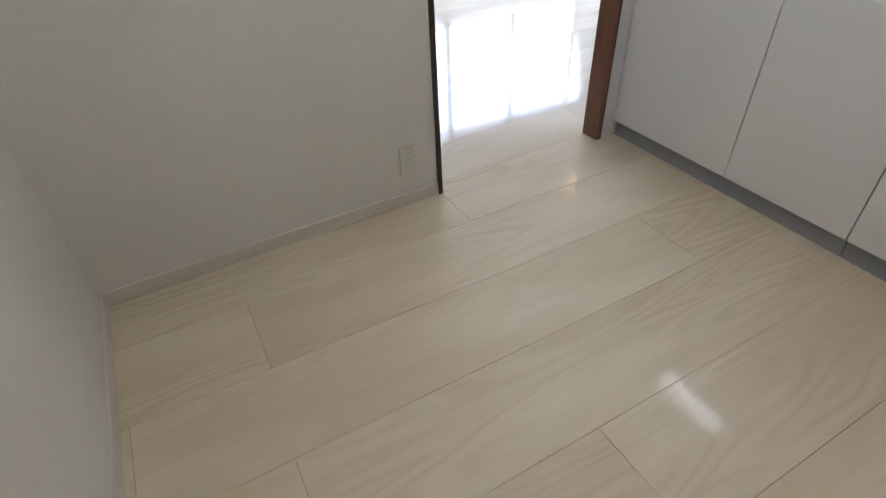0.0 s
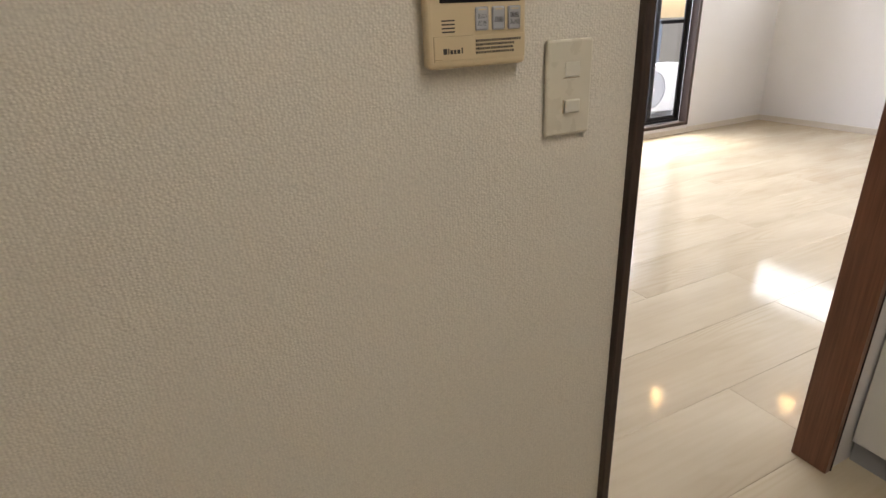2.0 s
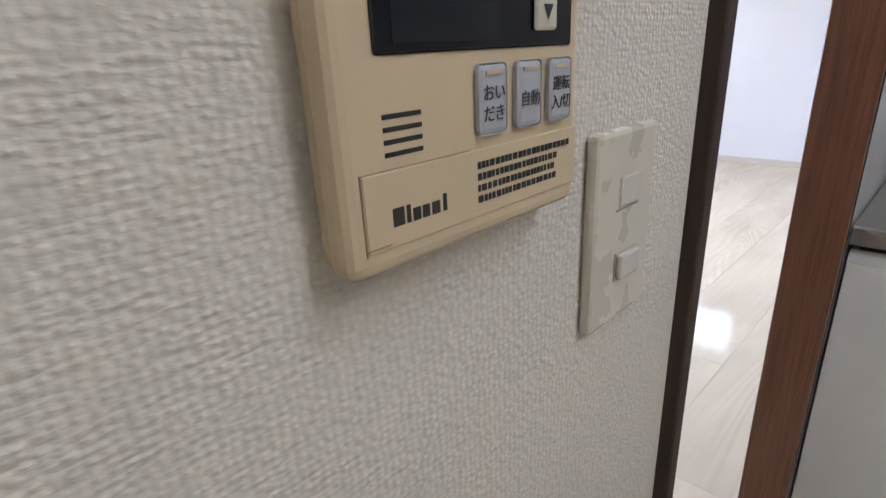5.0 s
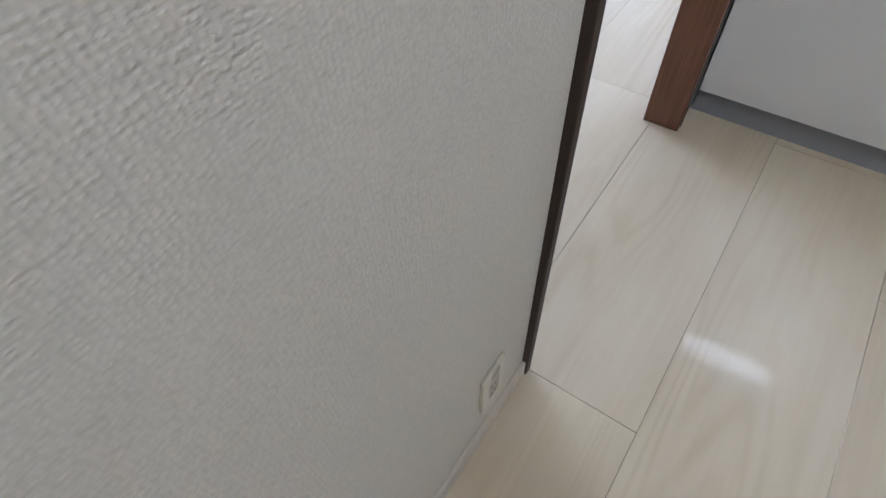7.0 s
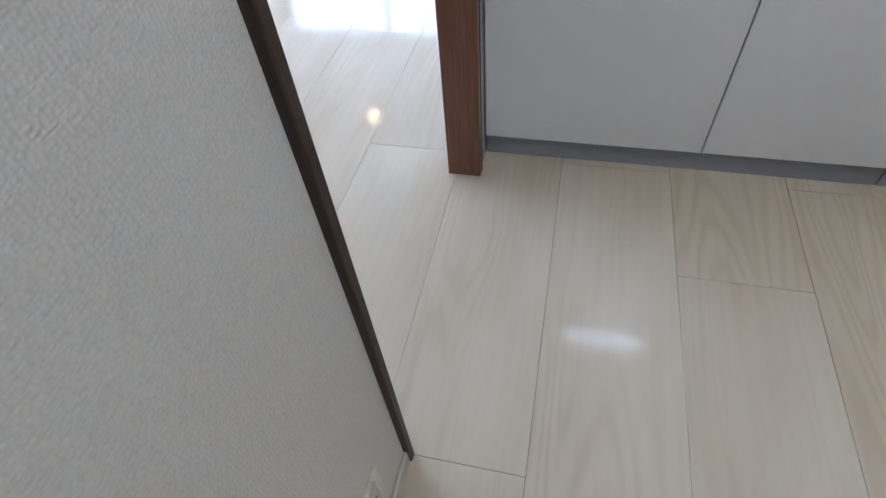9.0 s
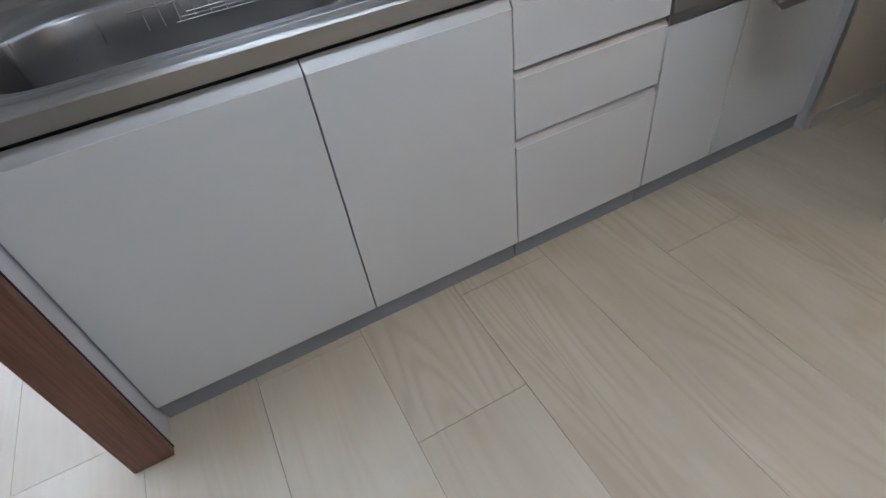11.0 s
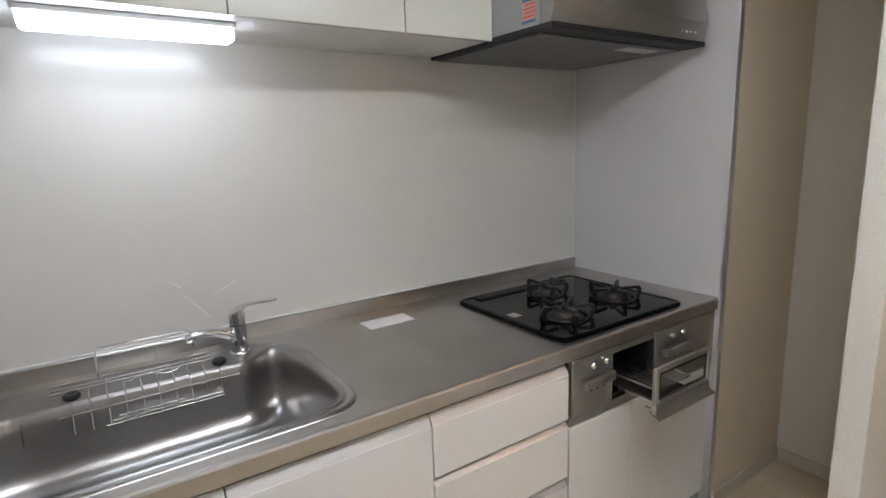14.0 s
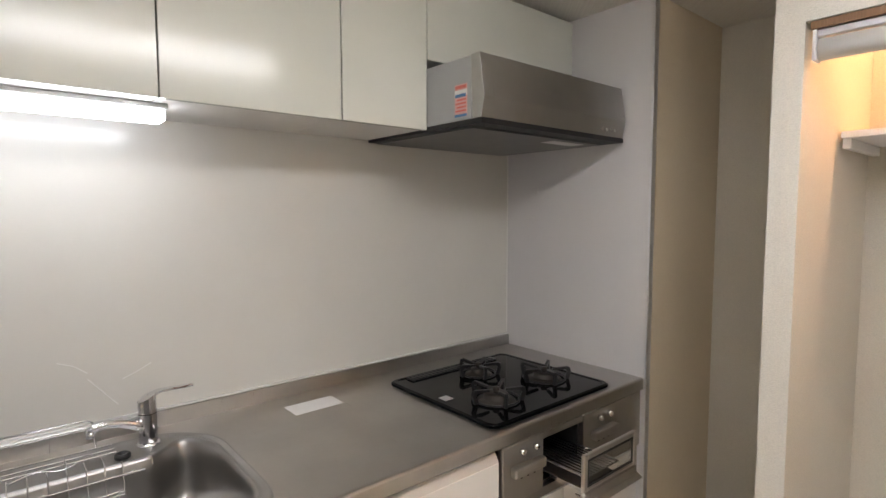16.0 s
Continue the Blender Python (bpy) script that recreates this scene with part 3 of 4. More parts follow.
part("aerator", lathe(bmesh.new(), 1.508, FY + 0.136, [(0.010, ZC + 0.062), (0.0115, ZC + 0.064), (0.0115, ZC + 0.080)], 16), M_CHROME, faucet, "", True)
cap = bmesh.new()
rings = []
for z, slope in ((0.090, 0.0), (0.124, 0.0), (0.134, 0.5)):
    rings.append([cap.verts.new((1.531 + 0.0235 * math.cos(a), FY + 0.0235 * math.sin(a), ZC + z - slope * 0.0235 * math.sin(a))) for a in (2 * math.pi * k / 24 for k in range(24))])
for a, b in zip(rings, rings[1:]):
    for k in range(24):
        cap.faces.new((a[k], a[(k + 1) % 24], b[(k + 1) % 24], b[k]))
cap.faces.new(rings[-1])
part("cap", cap, M_CHROME, faucet, "slanted cap of the mixer")
lev = bmesh.new()
stations = [(1.532, FY - 0.006, 0.134, 0.017), (1.524, FY - 0.030, 0.146, 0.014), (1.510, FY - 0.058, 0.150, 0.011), (1.496, FY - 0.086, 0.153, 0.010), (1.486, FY - 0.106, 0.157, 0.007)]
prev = None
for x, y, z, w in stations:
    ring = [lev.verts.new((x + dx * w, y + dx * w * 0.3, ZC + z + dz)) for dx, dz in ((-1, 0.0), (-0.7, 0.004), (0.7, 0.004), (1, 0.0), (0.7, -0.003), (-0.7, -0.003))]
    if prev:
        for k in range(6):
            lev.faces.new((prev[k], prev[(k + 1) % 6], ring[(k + 1) % 6], ring[k]))
    else:
        lev.faces.new(ring[::-1])
    prev = ring
lev.faces.new(prev)
part("lever", lev, M_CHROME, faucet, "flat tapering lever")

# wire rack at the back of the sink
rack = thing("sink_rack", (1.55, -0.55, ZC), "chrome wire rack hooked on the back of the sink", "rack")
part("back_hoop", tube(bmesh.new(), [(1.575, -0.435, ZC + 0.004), (1.582, -0.435, ZC + 0.07), (1.588, -0.442, ZC + 0.084), (1.588, -0.66, ZC + 0.084), (1.588, -0.674, ZC + 0.075), (1.582, -0.678, ZC + 0.01), (1.575, -0.678, ZC + 0.004)], 0.0028), M_WIRE, rack, "", True)
part("hoop_rail", tube(bmesh.new(), [(1.586, -0.436, ZC + 0.060), (1.586, -0.677, ZC + 0.060)], 0.002), M_WIRE, rack)
for xx in (1.575, 1.540, 1.515):
    part("base_rail", tube(bmesh.new(), [(xx, -0.33, ZC + 0.007), (xx, -0.715, ZC + 0.007)], 0.0022), M_WIRE, rack)
part("front_rail", tube(bmesh.new(), [(1.424, -0.345, ZC - 0.021), (1.424, -0.765, ZC - 0.021)], 0.003), M_WIRE, rack)
for zz, ya, yb in ((-0.046, -0.47, -0.62), (-0.055, -0.455, -0.715), (-0.064, -0.44, -0.715)):
    part("basket_rail", tube(bmesh.new(), [(1.410, ya, ZC + zz), (1.410, yb, ZC + zz)], 0.002, 6), M_WIRE, rack)
for k in range(10):
    yy = -0.375 - 0.038 * k
    top = 0.032 if k % 4 == 2 else 0.011
    part("basket_wire", tube(bmesh.new(), [(1.488, yy, ZC + top), (1.466, yy, ZC + 0.010), (1.438, yy, ZC + 0.008), (1.427, yy, ZC - 0.021), (1.413, yy, ZC - 0.055), (1.410, yy, ZC - 0.066)], 0.0017, 6), M_WIRE, rack)
part("wavy_rail", tube(bmesh.new(), [(1.470, -0.49 - 0.012 * k, ZC + 0.013 + 0.010 * (0.5 - 0.5 * math.cos(k * 0.72))) for k in range(12)], 0.0022, 6), M_WIRE, rack, "", True)
for yy in (-0.377, -0.723):
    part("clip", lathe(bmesh.new(), 1.467, yy, [(0.015, ZC + 0.004), (0.019, ZC + 0.007), (0.019, ZC + 0.016), (0.015, ZC + 0.019), (0.010, ZC + 0.018), (0.008, ZC + 0.012), (0.002, ZC + 0.012)], 20), M_ENAMEL, rack, "dark round clip", True)

solid("paper_note", box(1.455, 1.545, -1.365, -1.195, ZC + 0.0005, ZC + 0.0015), M_PAPER, "white paper note lying on the worktop", "note")

# ---- gas stove ----
hob = thing("gas_stove", (1.24, -1.89, ZC), "built-in black glass three-burner gas stove with open grill drawer", "stove")
HX0, HX1, HY0, HY1 = 0.970, 1.515, -2.198, -1.586
bmp = bmesh.new()
po = rounded(HX0, HX1, HY0, HY1, 0.028, 5)
rr = [[bmp.verts.new((x, y, z)) for x, y in rounded(HX0 + o, HX1 - o, HY0 + o, HY1 - o, 0.028, 5)] for o, z in ((0, ZC + 0.0005), (0, ZC + 0.009), (0.005, ZC + 0.014), (0.014, ZC + 0.014), (0.018, ZC + 0.0115))]
nn = len(po)
for a, b in zip(rr, rr[1:]):
    for i in range(nn):
        bmp.faces.new((a[i], a[(i + 1) % nn], b[(i + 1) % nn], b[i]))
bmp.faces.new(rr[-1])
part("glass_top", bmp, M_HOBGLASS, hob, "glossy black glass plate")
ZH = ZC + 0.0115


def burner(cx, cy, r):
    b = part("burner", lathe(bmesh.new(), cx, cy, [(r + 0.022, ZH), (r + 0.022, ZH + 0.003), (r + 0.004, ZH + 0.006), (r, ZH + 0.010), (r, ZH + 0.020), (r * 0.93, ZH + 0.024), (r * 0.5, ZH + 0.026), (0.012, ZH + 0.026)]), M_BURNER, hob, "dark ribbed burner head", True)
    part("sensor", lathe(bmesh.new(), cx, cy, [(0.012, ZH + 0.026), (0.012, ZH + 0.042), (0.009, ZH + 0.044)], 14), M_BURNER, b, "", True)
    g = part("pan_support", tube(bmesh.new(), [(cx + (r + 0.036) * math.cos(a), cy + (r + 0.036) * math.sin(a), ZH + 0.005) for a in (2 * math.pi * k / 24 for k in range(24))], 0.0035, 6, True), M_ENAMEL, hob, "black enamelled pan support", True)
    for k in range(5):
        a = 2 * math.pi * (k + 0.15) / 5
        c, q = math.cos(a), math.sin(a)
        prong = bmesh.new()
        outline = [(r + 0.034, 0.0), (r + 0.050, 0.0), (r + 0.058, 0.030), (r + 0.054, 0.043), (r + 0.046, 0.047), (r - 0.010, 0.040), (r - 0.012, 0.033), (r + 0.038, 0.036), (r + 0.044, 0.030)]
        sides = [[prong.verts.new((cx + d * c - w * q, cy + d * q + w * c, ZH + z + 0.0005)) for d, z in outline] for w in (-0.005, 0.005)]
        prong.faces.new(sides[0])
        prong.faces.new(sides[1][::-1])
        for i in range(len(outline)):
            m = (i + 1) % len(outline)
            prong.faces.new((sides[0][i], sides[1][i], sides[1][m], sides[0][m]))
        part("prong", prong, M_ENAMEL, g)


burner(1.125, -1.755, 0.042)
burner(1.165, -2.055, 0.042)
burner(1.365, -1.905, 0.030)
vent = part("vent_grille", box(1.455, 1.500, -2.10, -1.655, ZH, ZH + 0.006, 0.002), M_ENAMEL, hob, "black slotted exhaust grille")
for k in range(22):
    yv = -1.665 - 0.0195 * k
    part("slat", box(1.460, 1.495, yv - 0.006, yv + 0.003, ZH + 0.006, ZH + 0.009), M_ENAMEL, vent)
part("stove_sticker", box(1.222, 1.262, -1.652, -1.615, ZH + 0.0004, ZH + 0.001), M_ALU, hob, "small pale sticker on the glass")

GZ0, GZ1 = 0.642, 0.824
part("grill_side", box(XF - 0.004, XF + 0.02, -1.780, -1.594, GZ0, GZ1, 0.003), M_GRILL, hob, "brushed metal control panel")
part("grill_side", box(XF - 0.004, XF + 0.02, -2.192, -1.992, GZ0, GZ1, 0.003), M_GRILL, hob, "brushed metal control panel")
part("grill_top_rail", box(XF, XF + 0.02, -1.992, -1.780, 0.800, GZ1, 0.002), M_GRILL, hob)
cav = bmesh.new()
for b in ((XF + 0.02, 1.40, -1.788, -1.782, 0.645, 0.805), (XF + 0.02, 1.40, -1.990, -1.984, 0.645, 0.805), (XF + 0.02, 1.40, -1.984, -1.788, 0.645, 0.650), (XF + 0.02, 1.40, -1.984, -1.788, 0.800, 0.805), (1.394, 1.40, -1.984, -1.788, 0.650, 0.800)):
    box(*b, bm=cav)
part("grill_cavity", cav, M_GRILLIN, hob, "sooty dark grill cavity")
for y0 in (-1.765, -2.170):
    tray = part("control_tray", box(XF - 0.030, XF - 0.004, y0, y0 + 0.140, 0.728, 0.760, 0.006, 2), M_GRILL, hob, "pull-out control tray")
    for k in range(2):
        kb = bmesh.new()
        bmesh.ops.create_cone(kb, cap_ends=True, segments=16, radius1=0.009, radius2=0.008, depth=0.016, matrix=Matrix.Translation((XF - 0.011, y0 + 0.03 + 0.062 * k, 0.795)) @ Matrix.Rotation(radians(90), 4, "Y"))
        part("button", kb, M_CHROME, hob, "small round chrome button", True)
    for k in range(3):
        part("mark", box(XF - 0.0048, XF - 0.004, y0 + 0.025 + 0.03 * k, y0 + 0.033 + 0.03 * k, 0.708, 0.714), M_INK, hob)
drawer = part("grill_door", box(0.772, 0.790, -2.040, -1.757, 0.667, 0.700, 0.004), M_GRILL, hob, "brushed steel door of the pulled-out grill")
for b in ((0.774, 0.788, -1.775, -1.757, 0.700, 0.812), (0.774, 0.788, -2.040, -2.022, 0.700, 0.812), (0.774, 0.788, -2.022, -1.775, 0.796, 0.812), (0.774, 0.788, -2.022, -1.775, 0.700, 0.712)):
    part("door_frame_bar", box(*b, 0.003), M_GRILL, drawer)
gp = part("door_glass", box(0.779, 0.783, -2.022, -1.775, 0.712, 0.796), M_OVENGLASS, drawer, "smoky heat-proof glass")
for b in ((0.7768, 0.7788, -1.783, -1.775, 0.712, 0.796), (0.7768, 0.7788, -2.022, -2.014, 0.712, 0.796), (0.7768, 0.7788, -2.014, -1.783, 0.788, 0.796), (0.7768, 0.7788, -2.014, -1.783, 0.712, 0.720)):
    part("gasket", box(*b), M_BLACK, drawer)
part("door_grip", prism([(0.756, 0.660), (0.760, 0.656), (0.790, 0.668), (0.790, 0.676)], -2.050, -1.750), M_GRILL, drawer, "slanted metal pull lip")
for yy in (-1.815, -1.955):
    part("slide", box(0.790, 1.35, yy - 0.003, yy + 0.003, 0.668, 0.684), M_CHROME, hob)
rackg = part("grill_rack", tube(bmesh.new(), [(0.80, -1.80, 0.725), (0.80, -1.970, 0.725), (1.30, -1.970, 0.725), (1.30, -1.80, 0.725)], 0.003, 6, True), M_WIRE, hob, "wire grill rack")
for k in range(11):
    yb = -1.805 - 0.0155 * k
    part("bar", tube(bmesh.new(), [(0.80, yb, 0.726), (1.30, yb, 0.726)], 0.002, 6), M_WIRE, rackg)
part("drip_tray", box(0.80, 1.32, -1.970, -1.800, 0.684, 0.690, 0.002), M_BURNER, hob)
part("rack_hook", tube(bmesh.new(), [(0.80, -1.79, 0.725), (0.785, -1.782, 0.700), (0.80, -1.79, 0.668), (0.83, -1.795, 0.664)], 0.003, 6), M_WIRE, hob)

# ---- splash wall, end panel ----
structure("splash_wall", box(1.6555, XB + 0.012, YE, 0.0, 0.80, H), M_SPLASH, "glossy cream kitchen wall panel", "wall panel")
endp = thing("end_panel", (1.3, -2.385, 0), "tall white panel closing the kitchen run", "panel")
part("board", box(0.937, 1.6555, -2.395, YE, 0, H), M_SIDE, endp)
part("edge_strip", box(0.927, 0.936, -2.399, YE + 0.004, 0, H, 0.001), M_ALU, endp, "pale metal edge strip")
structure("splash_joint", box(1.651, 1.6553, YE + 0.0005, YE + 0.004, 0.93, H), M_CAULK, "thin pale corner joint of kitchen panels", "trim")


for pts in (((-0.608, 1.107), (-0.645, 1.092), (-0.676, 1.066)), ((-0.675, 1.050), (-0.745, 0.962)), ((-0.760, 1.033), (-0.800, 1.050), (-0.834, 1.067))):
    solid("scuff_mark", tube(bmesh.new(), [(1.6553, y, z) for y, z in pts], 0.0019, 5), M_CAULK, "pale scratch on the kitchen wall panel", "scratch")

# ---- wall cabinets ----
UX, UZ = 1.290, 1.778
for y0, y1, z0, words in ((-0.330, -0.004, UZ, "cream gloss wall cabinet beside the doorway"), (-0.804, -0.330, UZ, "cream gloss wall cabinet above the lamp"), (-1.282, -0.804, UZ, "cream gloss wall cabinet above the worktop"), (-1.597, -1.282, UZ, "narrow cream gloss wall cabinet beside the hood"), (-2.371, -1.597, 2.005, "short cream gloss wall cabinet above the hood")):
    wc = thing("wall_cabinet", (1.47, (y0 + y1) / 2, z0), words, "cabinet", "kitchen wall cabinets")
    part("carcass", box(UX + 0.022, 1.6535, y0 + 0.001, y1 - 0.001, z0 + 0.004, H - 0.002), M_CARCASS, wc)
    part("door", box(UX, UX + 0.02, y0 + G, y1 - G, z0, H - 0.012, 0.0015), M_UPPER, wc)
    # thin black sheet painting the shade behind the door seams
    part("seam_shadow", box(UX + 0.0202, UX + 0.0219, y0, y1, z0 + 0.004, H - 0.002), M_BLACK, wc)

under = thing("under_cabinet_lamp", (1.42, -0.62, UZ), "lit white fluorescent lamp under wall cabinet", "lamp")
part("housing", box(1.375, 1.455, -0.842, -0.395, UZ - 0.010, UZ + 0.0035, 0.003), M_LAMPBODY, under)
part("diffuser", box(1.380, 1.450, -0.838, -0.400, UZ - 0.040, UZ - 0.0105, 0.009, 2), M_TUBE, under, "glowing white diffuser")

clamp = thing("ceiling_lamp", (-0.07, -1.03, H), "long white fluorescent lamp on the kitchen ceiling", "lamp")
part("housing", box(-0.19, 0.05, -1.62, -0.44, H - 0.030, H - 0.0005, 0.004), M_LAMPBODY, clamp)
part("diffuser", box(-0.18, 0.04, -1.61, -0.45, H - 0.075, H - 0.0305, 0.012, 2), M_CEILLAMP, clamp, "glowing white diffuser")

# ---- range hood ----
hood = thing("range_hood", (1.3, -1.98, 1.77), "silver-grey slanted range hood with black base", "range hood")
HA, HB = -2.350, -1.596
part("front_shell", prism([(1.046, 1.977), (1.026, 1.850), (1.038, 1.789), (1.075, 1.789), (1.083, 1.977)], HA, HB, bev=0.002), M_HOOD, hood, "brushed silver front")
part("side_body", box(1.083, 1.640, HA + 0.002, HB - 0.002, 1.789, 1.975, 0.002), M_HOODSIDE, hood, "grey painted side")
base = part("base_frame", box(1.034, 1.650, HA, HB, 1.772, 1.7885, 0.002), M_BLACK, hood, "black underside frame")
part("filter_panel", box(1.10, 1.63, HA + 0.05, HB - 0.025, 1.766, 1.7718, 0.002), M_FILTER, base, "grey flow panel")
part("lamp_cover", box(1.13, 1.19, -2.23, -2.05, 1.764, 1.7658, 0.001), M_WHITE, base)
for k in range(4):
    bt = bmesh.new()
    bmesh.ops.create_cone(bt, cap_ends=True, segments=14, radius1=0.006, radius2=0.0055, depth=0.004, matrix=Matrix.Translation((1.0315, -2.205 - 0.026 * k, 1.812)) @ Matrix.Rotation(radians(90), 4, "Y"))
    part("button", bt, M_CHROME, hood, "", True)
stk = part("warning_sticker", box(1.100, 1.155, HB - 0.0018, HB - 0.0008, 1.800, 1.897), M_PINK, hood, "pink and blue warning sticker")
part("sticker_band", box(1.100, 1.155, HB - 0.0007, HB + 0.0001, 1.862, 1.880), M_PAPER, stk)
part("sticker_band", box(1.104, 1.152, HB + 0.0002, HB + 0.0006, 1.858, 1.868), M_BLUE, stk)
part("sticker_band", box(1.103, 1.152, HB - 0.0007, HB + 0.0001, 1.884, 1.893), M_RED, stk)
part("sticker_band", box(1.100, 1.155, HB - 0.0007, HB + 0.0001, 1.800, 1.808), M_BLUE, stk)
for k in range(4):
    part("sticker_line", box(1.104, 1.151 - 0.006 * (k % 2), HB - 0.0007, HB + 0.0001, 1.815 + 0.011 * k, 1.820 + 0.011 * k), M_RED, stk)

# ---- wall controls ----


def face_box(x0, x1, z0, z1, y0, y1, bev=0.0, seg=1):
    return box(x0, x1, y0, y1, z0, z1, bev, seg)


remote = thing("heater_remote", (-0.27, 0, 1.19), "aged beige water heater control panel on wallpaper", "control panel")
RX0, RX1, RZ0, RZ1 = -0.334, -0.2065, 1.195, 1.316
part("back_plate", face_box(RX0 + 0.002, RX1 - 0.002, RZ0 + 0.002, RZ1 - 0.002, -0.006, -0.0005, 0.002), M_BEIGE, remote)
part("housing", face_box(RX0, RX1, RZ0, RZ1, -0.019, -0.006, 0.005, 3), M_BEIGE, remote)
scr = part("display", face_box(-0.318, -0.2155, 1.262, 1.302, -0.0200, -0.0188, 0.0008), M_SCREEN, remote, "dark unlit display")
part("lcd", face_box(-0.311, -0.262, 1.265, 1.2965, -0.0203, -0.0200), M_LCD, scr)
for z0, up in ((1.2850, 1), (1.2675, -1)):
    k = part("arrow_button", face_box(-0.2425, -0.2285, z0, z0 + 0.0133, -0.0220, -0.0200, 0.001), M_PLATE, remote)
    tri = bmesh.new()
    zc = z0 + 0.0065
    a = [tri.verts.new((-0.2355 + dx, -0.0224, zc + up * dz)) for dx, dz in ((-0.0032, -0.0025), (0.0032, -0.0025), (0, 0.003))]
    tri.faces.new(a)
    part("arrow", tri, M_INK, k)
for x0, rows in ((-0.2750, ("おい", "だき")), (-0.2535, ("自動",)), (-0.2325, ("運転", "入/切"))):
    k = part("key", face_box(x0, x0 + 0.0160, 1.2330, 1.2575, -0.0215, -0.0190, 0.0022, 2), M_KEY, remote, "grey key with small print")
    part("key_bar", face_box(x0 + 0.0035, x0 + 0.0125, 1.2538, 1.2550, -0.0221, -0.0216), M_BEIGE, k)
    for q, word in enumerate(rows):
        f = bpy.data.curves.new("key_text", "FONT")
        f.body, f.size, f.align_x, f.extrude = word, 0.0062, "CENTER", 0.0001
        tob = new("key_text", f)
        dg = bpy.context.evaluated_depsgraph_get()
        me = bpy.data.meshes.new_from_object(tob.evaluated_get(dg))
        me.transform(pose(x0 + 0.0078, -0.0219, (1.2455 if len(rows) > 1 else 1.2415) - 0.0072 * q, 90, 0, 0))
        bpy.data.objects.remove(tob)
        me.materials.clear()
        me.materials.append(M_INK)
        ob = new("key_text", me)
        ob.parent = k
for k in range(4):
    part("speaker_slot", face_box(-0.3165, -0.3005, 1.2325 + 0.0038 * k, 1.2340 + 0.0038 * k, -0.0192, -0.0187), M_INK, remote)
flap = part("flap", face_box(-0.3265, -0.2090, 1.2035, 1.2285, -0.0198, -0.0188, 0.0004), M_BEIGE, remote)
part("flap_line", face_box(-0.3270, -0.2780, 1.2286, 1.2289, -0.0194, -0.0188), M_SEAM_SHADE, remote)
part("flap_line", face_box(-0.3272, -0.3267, 1.2030, 1.2290, -0.0194, -0.0188), M_SEAM_SHADE, remote)
# maker's mark as a plain dark bar with uprights
for k, w in enumerate((0.0046, 0.0016, 0.0032, 0.0032, 0.0036, 0.0016)):
    xs = -0.3160 + (0, 0.0058, 0.0086, 0.0128, 0.0172, 0.0226)[k]
    part("maker_mark", face_box(xs, xs + w, 1.2105, 1.2165 if k in (0, 1, 5) else 1.2148, -0.0202, -0.0199), M_INK, flap)
random.seed(4)
for r in range(4):
    x = -0.2750
    while x < (-0.217 if r == 0 else -0.226):
        w = random.uniform(0.0012, 0.0026)
        part("print_mark", face_box(x, x + w, 1.2215 - 0.0042 * r, 1.2240 - 0.0042 * r, -0.0202, -0.0199), M_INK, flap)
        x += w + random.uniform(0.0006, 0.0012)
part("catch_line", face_box(-0.3270, -0.3175, 1.2050, 1.2054, -0.0202, -0.0199), M_SEAM_SHADE, flap)

sw = thing("light_switch", (-0.134, 0, 1.10), "ivory wall plate with two small switches", "light switch")
part("plate", face_box(-0.167, -0.095, 1.098, 1.217, -0.008, -0.0005, 0.003, 2), M_PLATE, sw)
part("rocker", face_box(-0.1395, -0.1155, 1.172, 1.190, -0.0092, -0.0078, 0.001, 2), M_ROCKER, sw)
# brown strip painting the shading under the upper rocker
part("rocker_shade_line", face_box(-0.1420, -0.1155, 1.1700, 1.1710, -0.0084, -0.0078), M_SEAM_SHADE, sw)
part("rocker", face_box(-0.1395, -0.1155, 1.1265, 1.1435, -0.0125, -0.0078, 0.002, 2), M_ROCKER, sw)
# brown strip painting the shading beside the lower rocker
part("rocker_shade_line", face_box(-0.1410, -0.1398, 1.126, 1.144, -0.0083, -0.0078), M_SEAM_SHADE, sw)

outlet = thing("wall_outlet", (-0.142, 0, 0.14), "ivory double power outlet above the baseboard", "outlet")
part("plate", face_box(-0.175, -0.107, 0.139, 0.259, -0.008, -0.0005, 0.003, 2), M_PLATE, outlet)
part("socket_face", face_box(-0.157, -0.127, 0.168, 0.230, -0.0092, -0.0078, 0.001), M_ROCKER, outlet)
for z in (0.180, 0.207):
    for x in (-0.149, -0.139):
        part("slot", face_box(x - 0.0011, x + 0.0011, z - 0.004, z + 0.004, -0.0096, -0.0091), M_INK, outlet)

# ---- laundry closet ----
blind = thing("roller_blind", (-0.1, -2.10, 1.90), "rolled-up pale fabric blind under closet header", "blind")
part("valance", box(-0.55, 0.372, -2.185, -2.125, 1.978, 1.9985, 0.001), M_BROWNHEAD, blind, "brown wooden header board")
part("rail", box(-0.545, 0.366, -2.165, -2.135, 1.958, 1.9775, 0.003), M_ALU, blind)
rb = bmesh.new()
bmesh.ops.create_cone(rb, cap_ends=True, segments=24, radius1=0.028, radius2=0.028, depth=0.89, matrix=Matrix.Translation((-0.09, -2.15, 1.928)) @ Matrix.Rotation(radians(90), 4, "Y"))
part("roll", rb, M_BLIND, blind, "", True)
part("bracket", box(0.358, 0.368, -2.175, -2.128, 1.900, 1.9775, 0.002), M_WHITE, blind)
shelf = thing("closet_shelf", (0, -2.65, 1.70), "white shelf board on wall cleats", "shelf")
part("board", box(-0.548, 0.372, -2.838, -2.45, 1.730, 1.750, 0.002), M_WHITE, shelf)
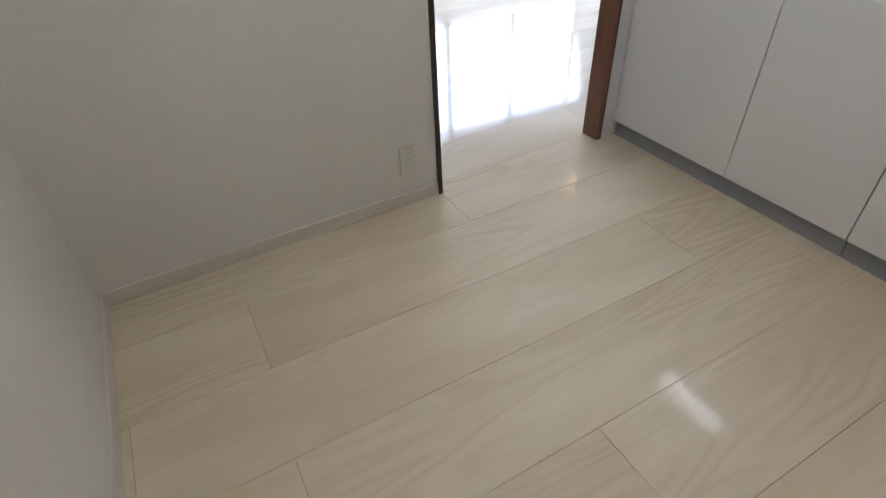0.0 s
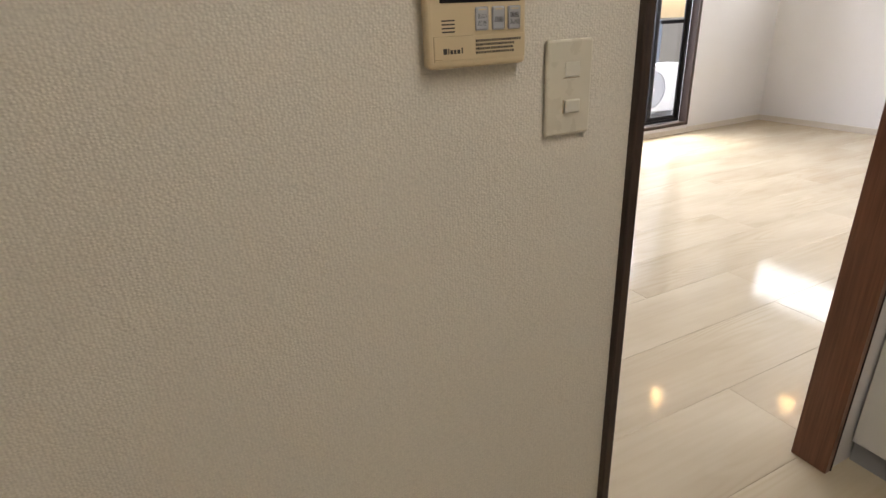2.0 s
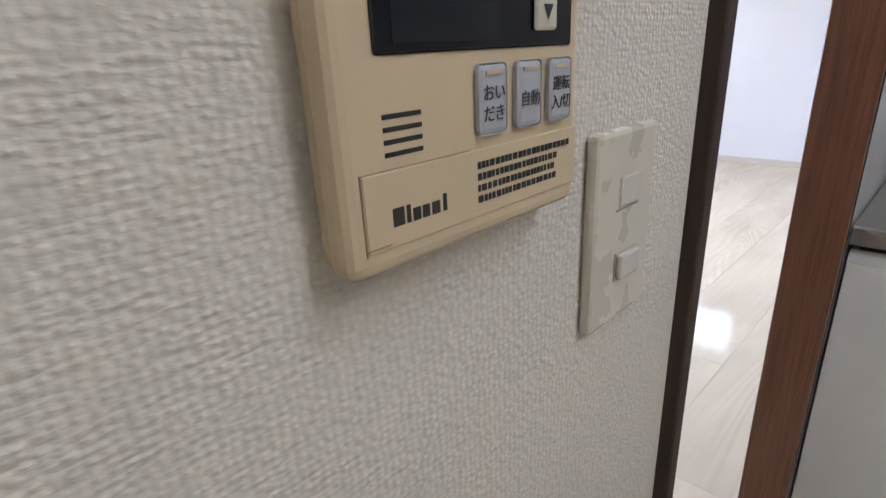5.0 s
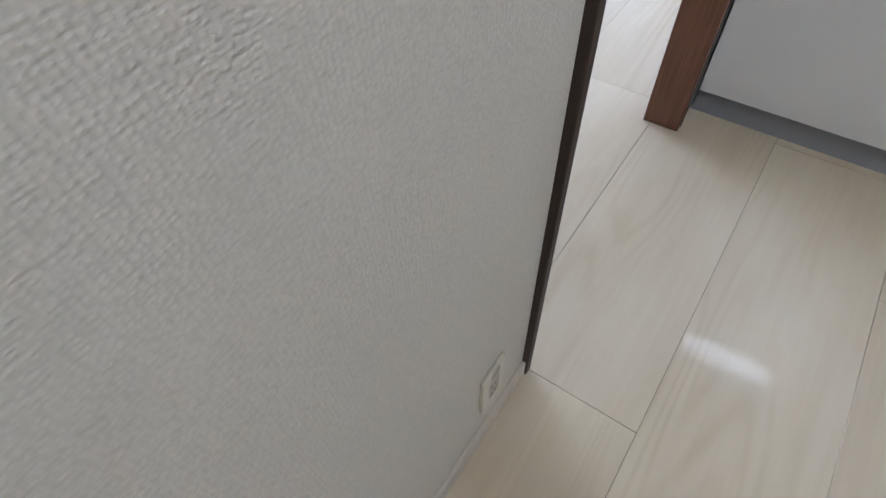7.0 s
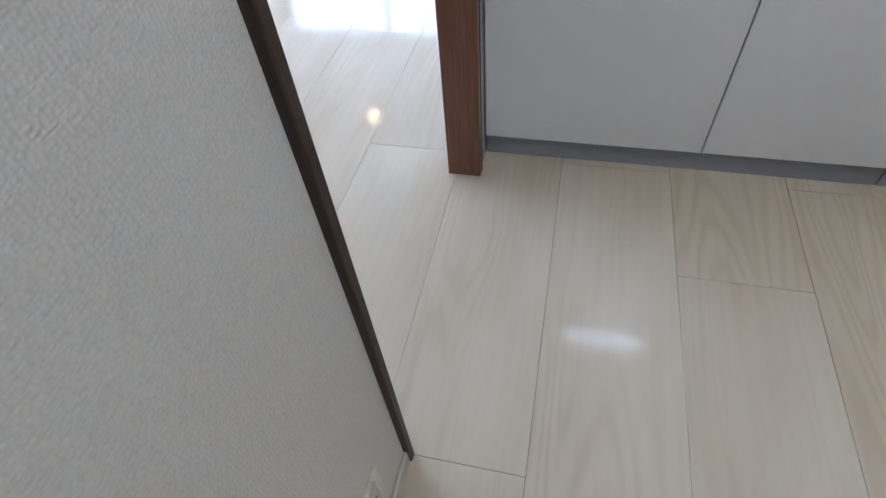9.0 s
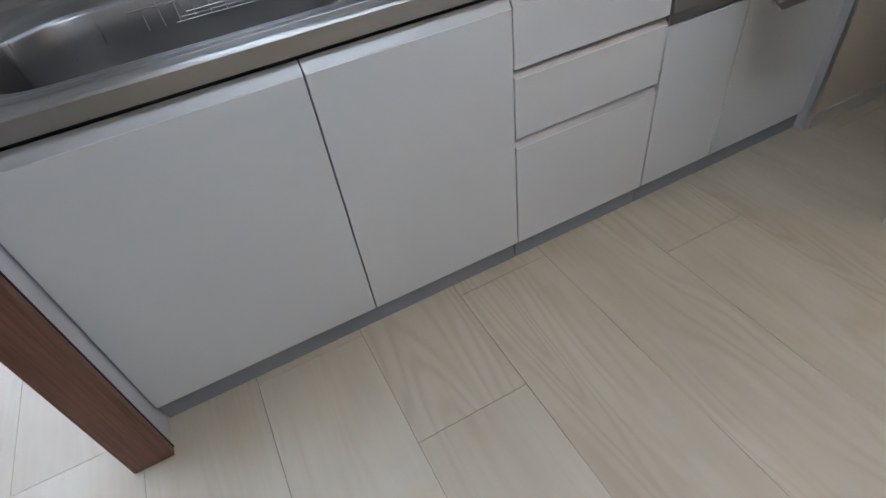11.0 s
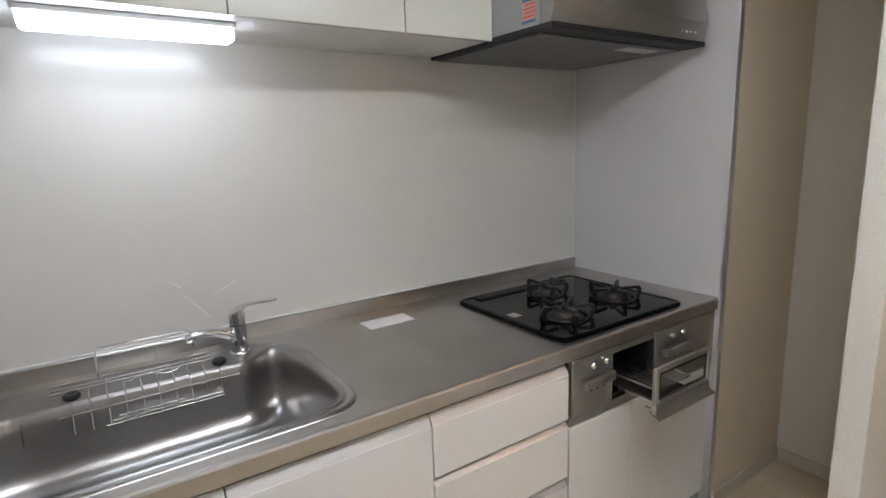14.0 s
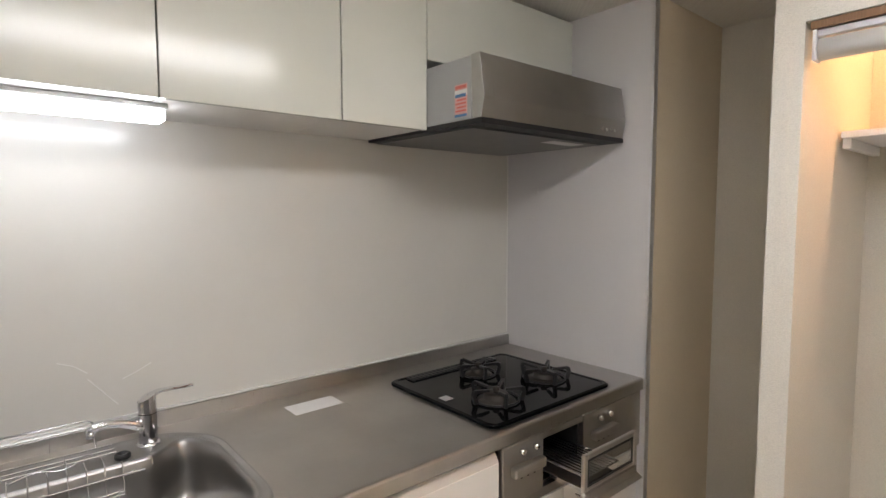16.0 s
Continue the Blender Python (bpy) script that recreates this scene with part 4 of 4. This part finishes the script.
part("cleat", box(0.350, 0.372, -2.838, -2.47, 1.700, 1.7295, 0.002), M_WHITE, shelf)
part("cleat", box(-0.548, -0.526, -2.838, -2.47, 1.700, 1.7295, 0.002), M_WHITE, shelf)
pan = thing("washing_machine_pan", (0.04, -2.55, 0), "white plastic washing machine drain pan", "drain pan")
PX0, PX1, PY0, PY1 = -0.277, 0.363, -2.835, -2.287
part("skirt", box(PX0, PX1, PY1 - 0.02, PY1, 0.0, 0.062, 0.004), M_WHITE, pan)
part("floor_plate", box(PX0, PX1, PY0, PY1 - 0.02, 0.0, 0.030), M_WHITE, pan)
for b in ((PX0, PX1, PY1 - 0.03, PY1 - 0.004, 0.0625, 0.125), (PX0, PX0 + 0.03, PY0, PY1 - 0.0305, 0.0305, 0.125), (PX1 - 0.03, PX1, PY0, PY1 - 0.0305, 0.0305, 0.125), (PX0 + 0.031, PX1 - 0.031, PY0, PY0 + 0.03, 0.0305, 0.125)):
    part("rim", box(*b, 0.008, 2), M_WHITE, pan)
part("label", box(0.245, 0.300, PY1 - 0.0038, PY1 - 0.0032, 0.088, 0.112), M_INK, pan, "small grey code label")
bulb = thing("closet_bulb", (-0.05, -2.50, 2.2), "glowing warm bulb on the closet ceiling", "lamp")
part("socket", lathe(bmesh.new(), -0.05, -2.52, [(0.035, 2.275), (0.035, 2.2995)], 18), M_WHITE, bulb)
part("globe", lathe(bmesh.new(), -0.05, -2.52, [(0.008, 2.205), (0.028, 2.215), (0.036, 2.238), (0.028, 2.262), (0.018, 2.2745)], 18), M_WARM, bulb, "", True)

# living room ceiling lamps
for lx, ly in ((3.20, 2.52), (4.20, 1.80)):
    dl = thing("downlight", (lx, ly, HL), "small warm recessed ceiling downlight", "downlight", "living room downlights")
    part("ring", lathe(bmesh.new(), lx, ly, [(0.065, HL - 0.006), (0.068, HL - 0.003), (0.068, HL - 0.0005)]), M_WHITE, dl)
    part("bulb", lathe(bmesh.new(), lx, ly, [(0.03, HL - 0.016), (0.045, HL - 0.012), (0.048, HL - 0.0065)], 18), M_DOWN, dl)

# ---- floor planks ----
PW, PL = 0.3145, 1.818
JOINT = {0: 0.0, 1: -0.876, 2: 0.558, 3: -0.90, 4: -0.193, 5: 0.72, 6: -0.55, 7: 0.25, 8: -0.95, -1: 0.955, -2: -0.15 + 1.818, -3: 1.76}


def planks():
    for r in range(-12, 10):
        ya = 0.0715 - PW * r
        y0, y1 = ya - PW, ya
        off = JOINT.get(r, (r * 0.607) % PL)
        xa, xb = (-3.0, LX) if y1 > 0.1 else (XL, XB)
        if y0 >= LY:
            continue
        y1 = min(y1, LY)
        y0 = max(y0, -2.94)
        k = math.floor((xa - off) / PL)
        while off + k * PL < xb:
            a, b = max(xa, off + k * PL), min(xb, off + (k + 1) * PL)
            if b - a > 0.02:
                part("plank", box(a + 0.0006, b - 0.0006, y0 + 0.0006, y1 - 0.0006, -0.006, 0.0, 0.0003), M_PLANK, slab)
            k += 1


planks()
